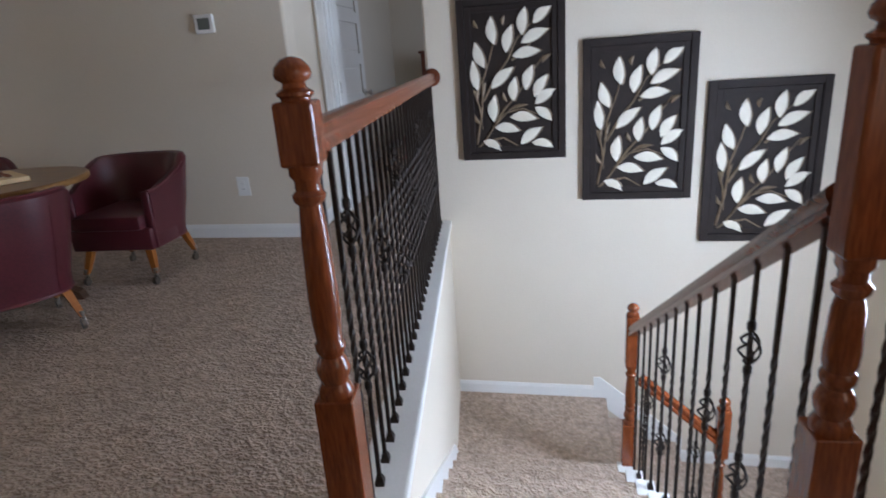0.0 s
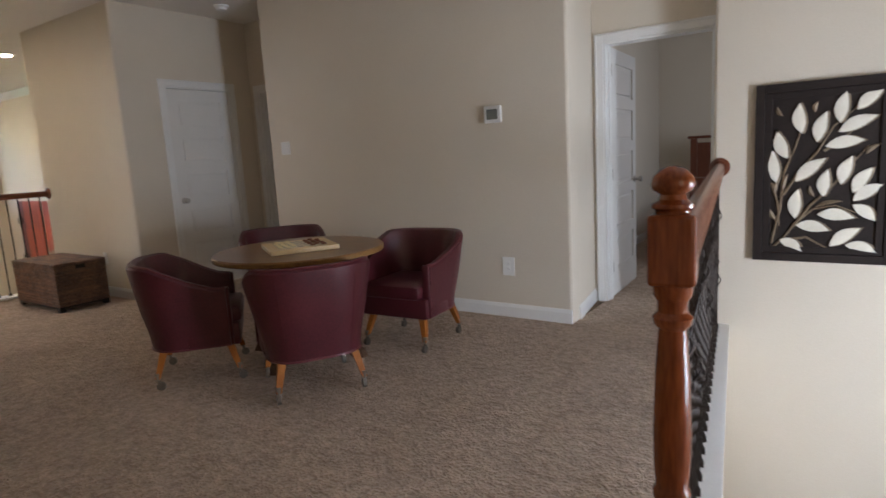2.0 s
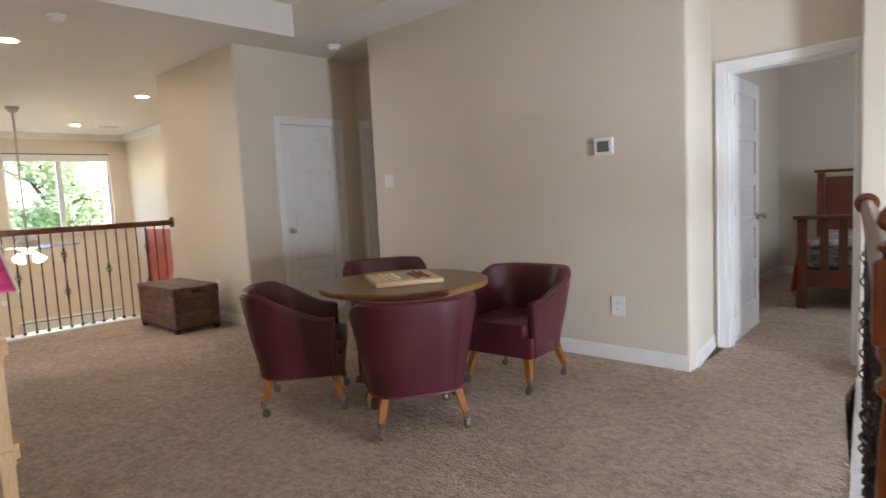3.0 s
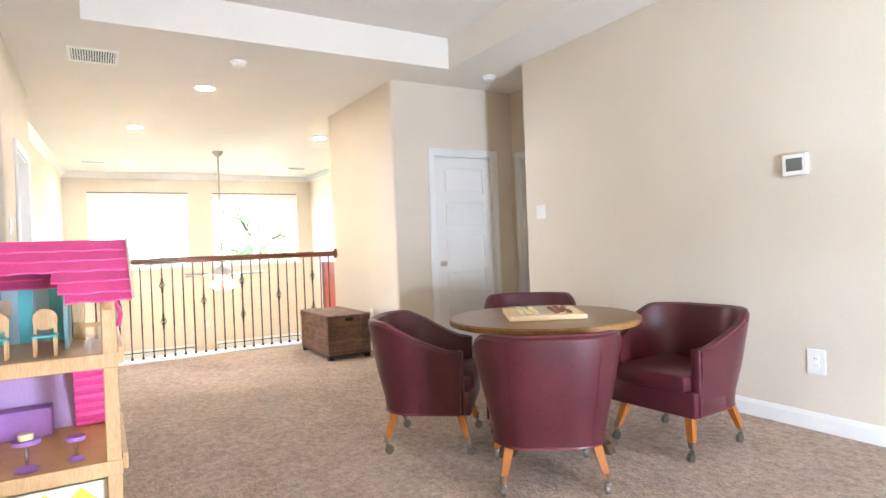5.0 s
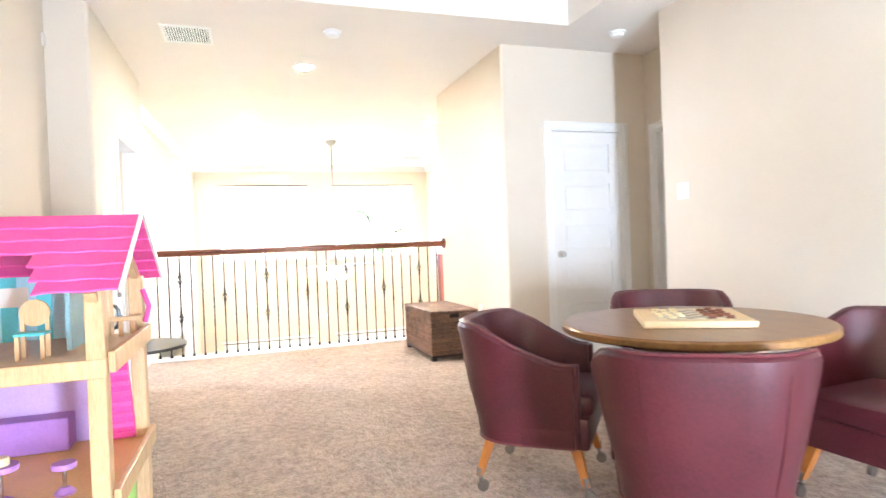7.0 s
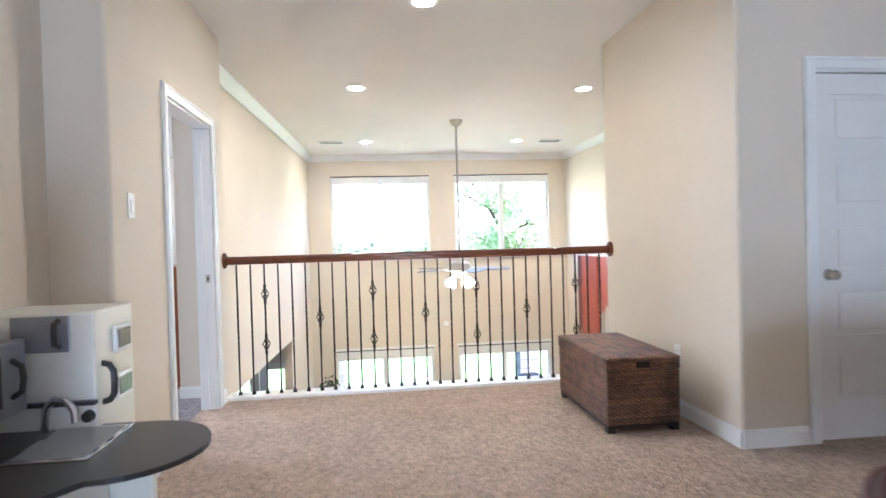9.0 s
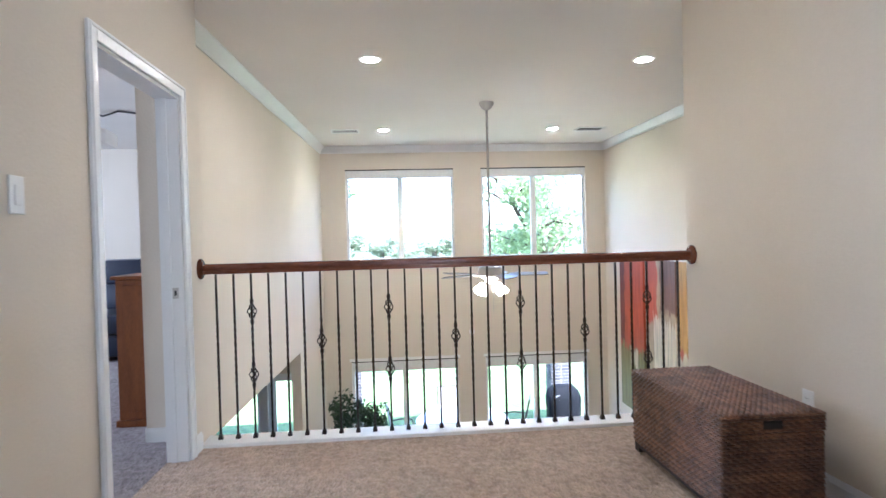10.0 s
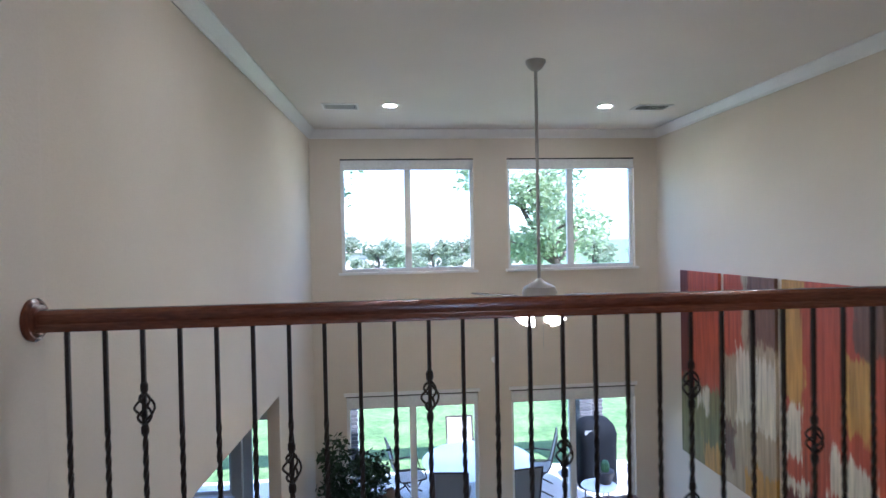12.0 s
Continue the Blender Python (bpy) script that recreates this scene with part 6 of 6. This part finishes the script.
pt = thing("patio_table", pose(-14.95, 2.48, GZ + 0.03), "round glass-topped patio table with metal legs", "patio table")
# white colour puts the sky's reflection on the glass into the top
part("tabletop", lathe([(0, 0.69), (0.90, 0.69), (0.92, 0.70), (0.90, 0.715), (0, 0.715)], 48), PLASTIC, pt, "round top, coloured white for the sky its glass reflects", True)
for k in range(4):
    a = radians(45 + 90 * k)
    part("leg", tube([(0.5 * math.cos(a), 0.5 * math.sin(a), 0), (0.3 * math.cos(a), 0.3 * math.sin(a), 0.35), (0.55 * math.cos(a), 0.55 * math.sin(a), 0.69)], 0.018, 8), PATIOMETAL, pt, smooth=True)


def patio_chair(m):
    c = thing("patio_chair", m, "patio armchair with grey sling and bronze metal frame", "patio chair", "chairs round the patio table")
    bm = bmesh.new()
    prof = [(0.24, 0.43), (0.0, 0.40), (-0.18, 0.41), (-0.24, 0.50), (-0.30, 0.75), (-0.36, 1.02)]
    rings(bm, [[(x, y, z) for x in (-0.23, 0.23)] + [(x, y - 0.004, z - 0.008) for x in (0.23, -0.23)] for y, z in prof])
    part("sling", bm, SLING, c, "grey mesh sling", True)
    for s in (-0.245, 0.245):
        part("side_rail", tube([(s, y, z) for y, z in prof], 0.014, 8), PATIOMETAL, c, smooth=True)
        part("arm", tube([(s, -0.25, 0.62), (s * 1.12, 0.0, 0.63), (s * 1.12, 0.2, 0.60), (s * 1.05, 0.24, 0.45)], 0.014, 8), PATIOMETAL, c, smooth=True)
        part("leg", tube([(s, -0.15, 0.41), (s * 1.1, 0.05, 0.12), (s * 1.1, 0.28, 0.014)], 0.014, 8), PATIOMETAL, c, smooth=True)
        part("leg", tube([(s, 0.15, 0.41), (s * 1.1, -0.05, 0.12), (s * 1.1, -0.28, 0.014)], 0.014, 8), PATIOMETAL, c, smooth=True)
    part("top_rail", tube([(-0.245, -0.36, 1.02), (0.245, -0.36, 1.02)], 0.014, 8), PATIOMETAL, c, smooth=True)
    return c


pc = patio_chair(pose(-16.0, 2.35, GZ + 0.03, 0, 0, -90))
for x, y, a in ((-15.25, 3.55, 165), (-14.0, 2.95, 100), (-14.0, 1.95, 82), (-15.15, 1.35, 10)):
    copy_thing(pc, pose(x, y, GZ + 0.03, 0, 0, a))
gl = thing("covered_grill", pose(-15.35, 4.64, GZ + 0.03), "barbecue grill under a black fabric cover", "grill")
loops = []
for z, w, d in ((0.02, 0.33, 0.62 / 2), (0.3, 0.32, 0.30), (0.75, 0.33, 0.30), (0.95, 0.34, 0.30), (1.08, 0.30, 0.25), (1.17, 0.22, 0.15), (1.19, 0.16, 0.08)):
    ring = []
    for i in range(32):
        a = 2 * math.pi * i / 32
        k = (abs(math.cos(a)) ** 4 + abs(math.sin(a)) ** 4) ** -0.25
        rip = 1 + (0.03 * math.sin(9 * a) if z < 0.7 else 0)
        ring.append((d * k * math.cos(a) * rip, w * k * math.sin(a) * rip, z))
    loops.append(ring)
part("cover", rings(bmesh.new(), loops), COVER, gl, "black fabric cover", True)
part("label_patch", boxed(0.292, 0.30, -0.27, -0.02, 0.95, 1.03, 0.002, pose(0, 0, 0, 0, -2, 0)), TOYGREY, gl, "grey printed band")
st = thing("patio_side_table", pose(-14.25, 4.3, GZ + 0.03), "small round glass patio side table", "side table")
part("tabletop", lathe([(0, 0.44), (0.27, 0.44), (0.28, 0.45), (0.27, 0.46), (0, 0.46)], 32), PLASTIC, st, smooth=True)
for k in range(3):
    a = radians(120 * k)
    part("leg", tube([(0.24 * math.cos(a), 0.24 * math.sin(a), 0), (0.2 * math.cos(a), 0.2 * math.sin(a), 0.44)], 0.012, 8), PATIOMETAL, st)
cp = thing("potted_cactus", pose(-14.3, 4.42, GZ + 0.491), "green cactus in a dark round pot", "plant")
part("pot", lathe([(0, 0), (0.09, 0), (0.14, 0.14), (0.145, 0.2), (0.12, 0.2), (0, 0.18)], 24), TERRACOTTA, cp, smooth=True)
bm = rings(bmesh.new(), [[(r * (1 + 0.1 * math.cos(12 * 2 * math.pi * i / 48)) * math.cos(2 * math.pi * i / 48), r * (1 + 0.1 * math.cos(12 * 2 * math.pi * i / 48)) * math.sin(2 * math.pi * i / 48), z) for i in range(48)] for r, z in ((0.05, 0.17), (0.065, 0.24), (0.06, 0.31), (0.03, 0.36), (0.005, 0.37))])
part("cactus", bm, CACTUS, cp, smooth=True)


def tree(name, x, y, height, spread, count, leaf, seed, mat, label, lean=(0, 0), low=0.35):
    t = thing(name, pose(x, y, GZ), label, "tree", "trees beyond the lawn")
    rg = random.Random(seed)
    bm = bmesh.new()
    top = Vector((lean[0] * height, lean[1] * height, height * 0.8))
    trunk = [Vector((0, 0, -0.2)).lerp(top, i / 8) + Vector((rg.uniform(-1, 1), rg.uniform(-1, 1), 0)) * 0.02 * height for i in range(9)]
    tube(trunk, [0.030 * height * (1 - 0.85 * i / 8) for i in range(9)], 9, bm)
    cents = []
    for k in range(16):
        f = rg.uniform(low, 0.98)
        b = Vector((0, 0, 0)).lerp(top, f)
        a = rg.uniform(0, 2 * math.pi)
        out = Vector((math.cos(a), math.sin(a), rg.uniform(0.1, 0.6))) * spread * rg.uniform(0.5, 1.0) * (1.15 - 0.6 * f)
        mid = b + out * 0.5 + Vector((0, 0, rg.uniform(-0.05, 0.1) * spread))
        tube([b, mid, b + out], [0.010 * height, 0.006 * height, 0.002 * height], 6, bm)
        for c in (mid, b + out, b + out * 0.8 + Vector((rg.uniform(-1, 1), rg.uniform(-1, 1), rg.uniform(-0.5, 1))) * spread * 0.2):
            cents.append((tuple(c), spread * rg.uniform(0.16, 0.32)))
    part("trunk", bm, BARK, t, "rough grey-brown trunk and limbs", True)
    me = leaf_cloud(cents, count, leaf, seed + 1, "crown")
    me.materials.append(mat)
    part("crown", me, None, t, "sunlit green leaves")
    return t


tree("oak_tree", -27.5, 9.9, 8.6, 3.4, 4600, 0.135, 21, FOLIAGE, "tall leaning oak tree with open sunlit crown", (-0.03, -0.50), 0.42)
tree("oak_tree", -24.0, -2.2, 9.5, 3.0, 2200, 0.12, 31, FOLIAGE, "oak tree with thin upper branches", (0.02, 0.20), 0.7)
far = tree("shade_tree", -62, -8, 6.2, 2.8, 2400, 0.20, 41, FARFOLIAGE, "distant leafy garden tree", (0, 0), 0.3)
rg = random.Random(9)
for i in range(26):
    y = -34 + i * 3.1 + rg.uniform(-1, 1)
    x = -58 - rg.uniform(0, 30)
    s = rg.uniform(0.7, 1.0)
    if abs(y - 5) < 2 and s > 0.9:
        s = 0.75
    copy_thing(far, pose(x, y, GZ, 0, 0, rg.uniform(0, 360)) @ Matrix.Diagonal((s * 1.2, s * 1.2, s * 0.92, 1)))


def house(x, y, w, d):
    h = thing("far_house", pose(x, y, GZ), "distant stucco house with a hipped roof", "house", "houses beyond the trees")
    part("wall", boxed(-d, d, -w, w, 0, 3.0), STUCCO, h)
    bm = bmesh.new()
    rings(bm, [[(-d - 0.5, -w - 0.5, 3.0), (d + 0.5, -w - 0.5, 3.0), (d + 0.5, w + 0.5, 3.0), (-d - 0.5, w + 0.5, 3.0)], [(-0.1, -w * 0.5, 5.3), (0.1, -w * 0.5, 5.3), (0.1, w * 0.5, 5.3), (-0.1, w * 0.5, 5.3)]])
    part("roof", bm, ROOFTILE, h)
    for k in (-0.5, 0.0, 0.5):
        part("window", boxed(d, d + 0.05, w * k - 0.6, w * k + 0.6, 1.0, 2.2), TOYGREY, h)


house(-92, -6, 7, 5)
house(-96, 14, 7, 5)
house(-90, -27, 7, 5)
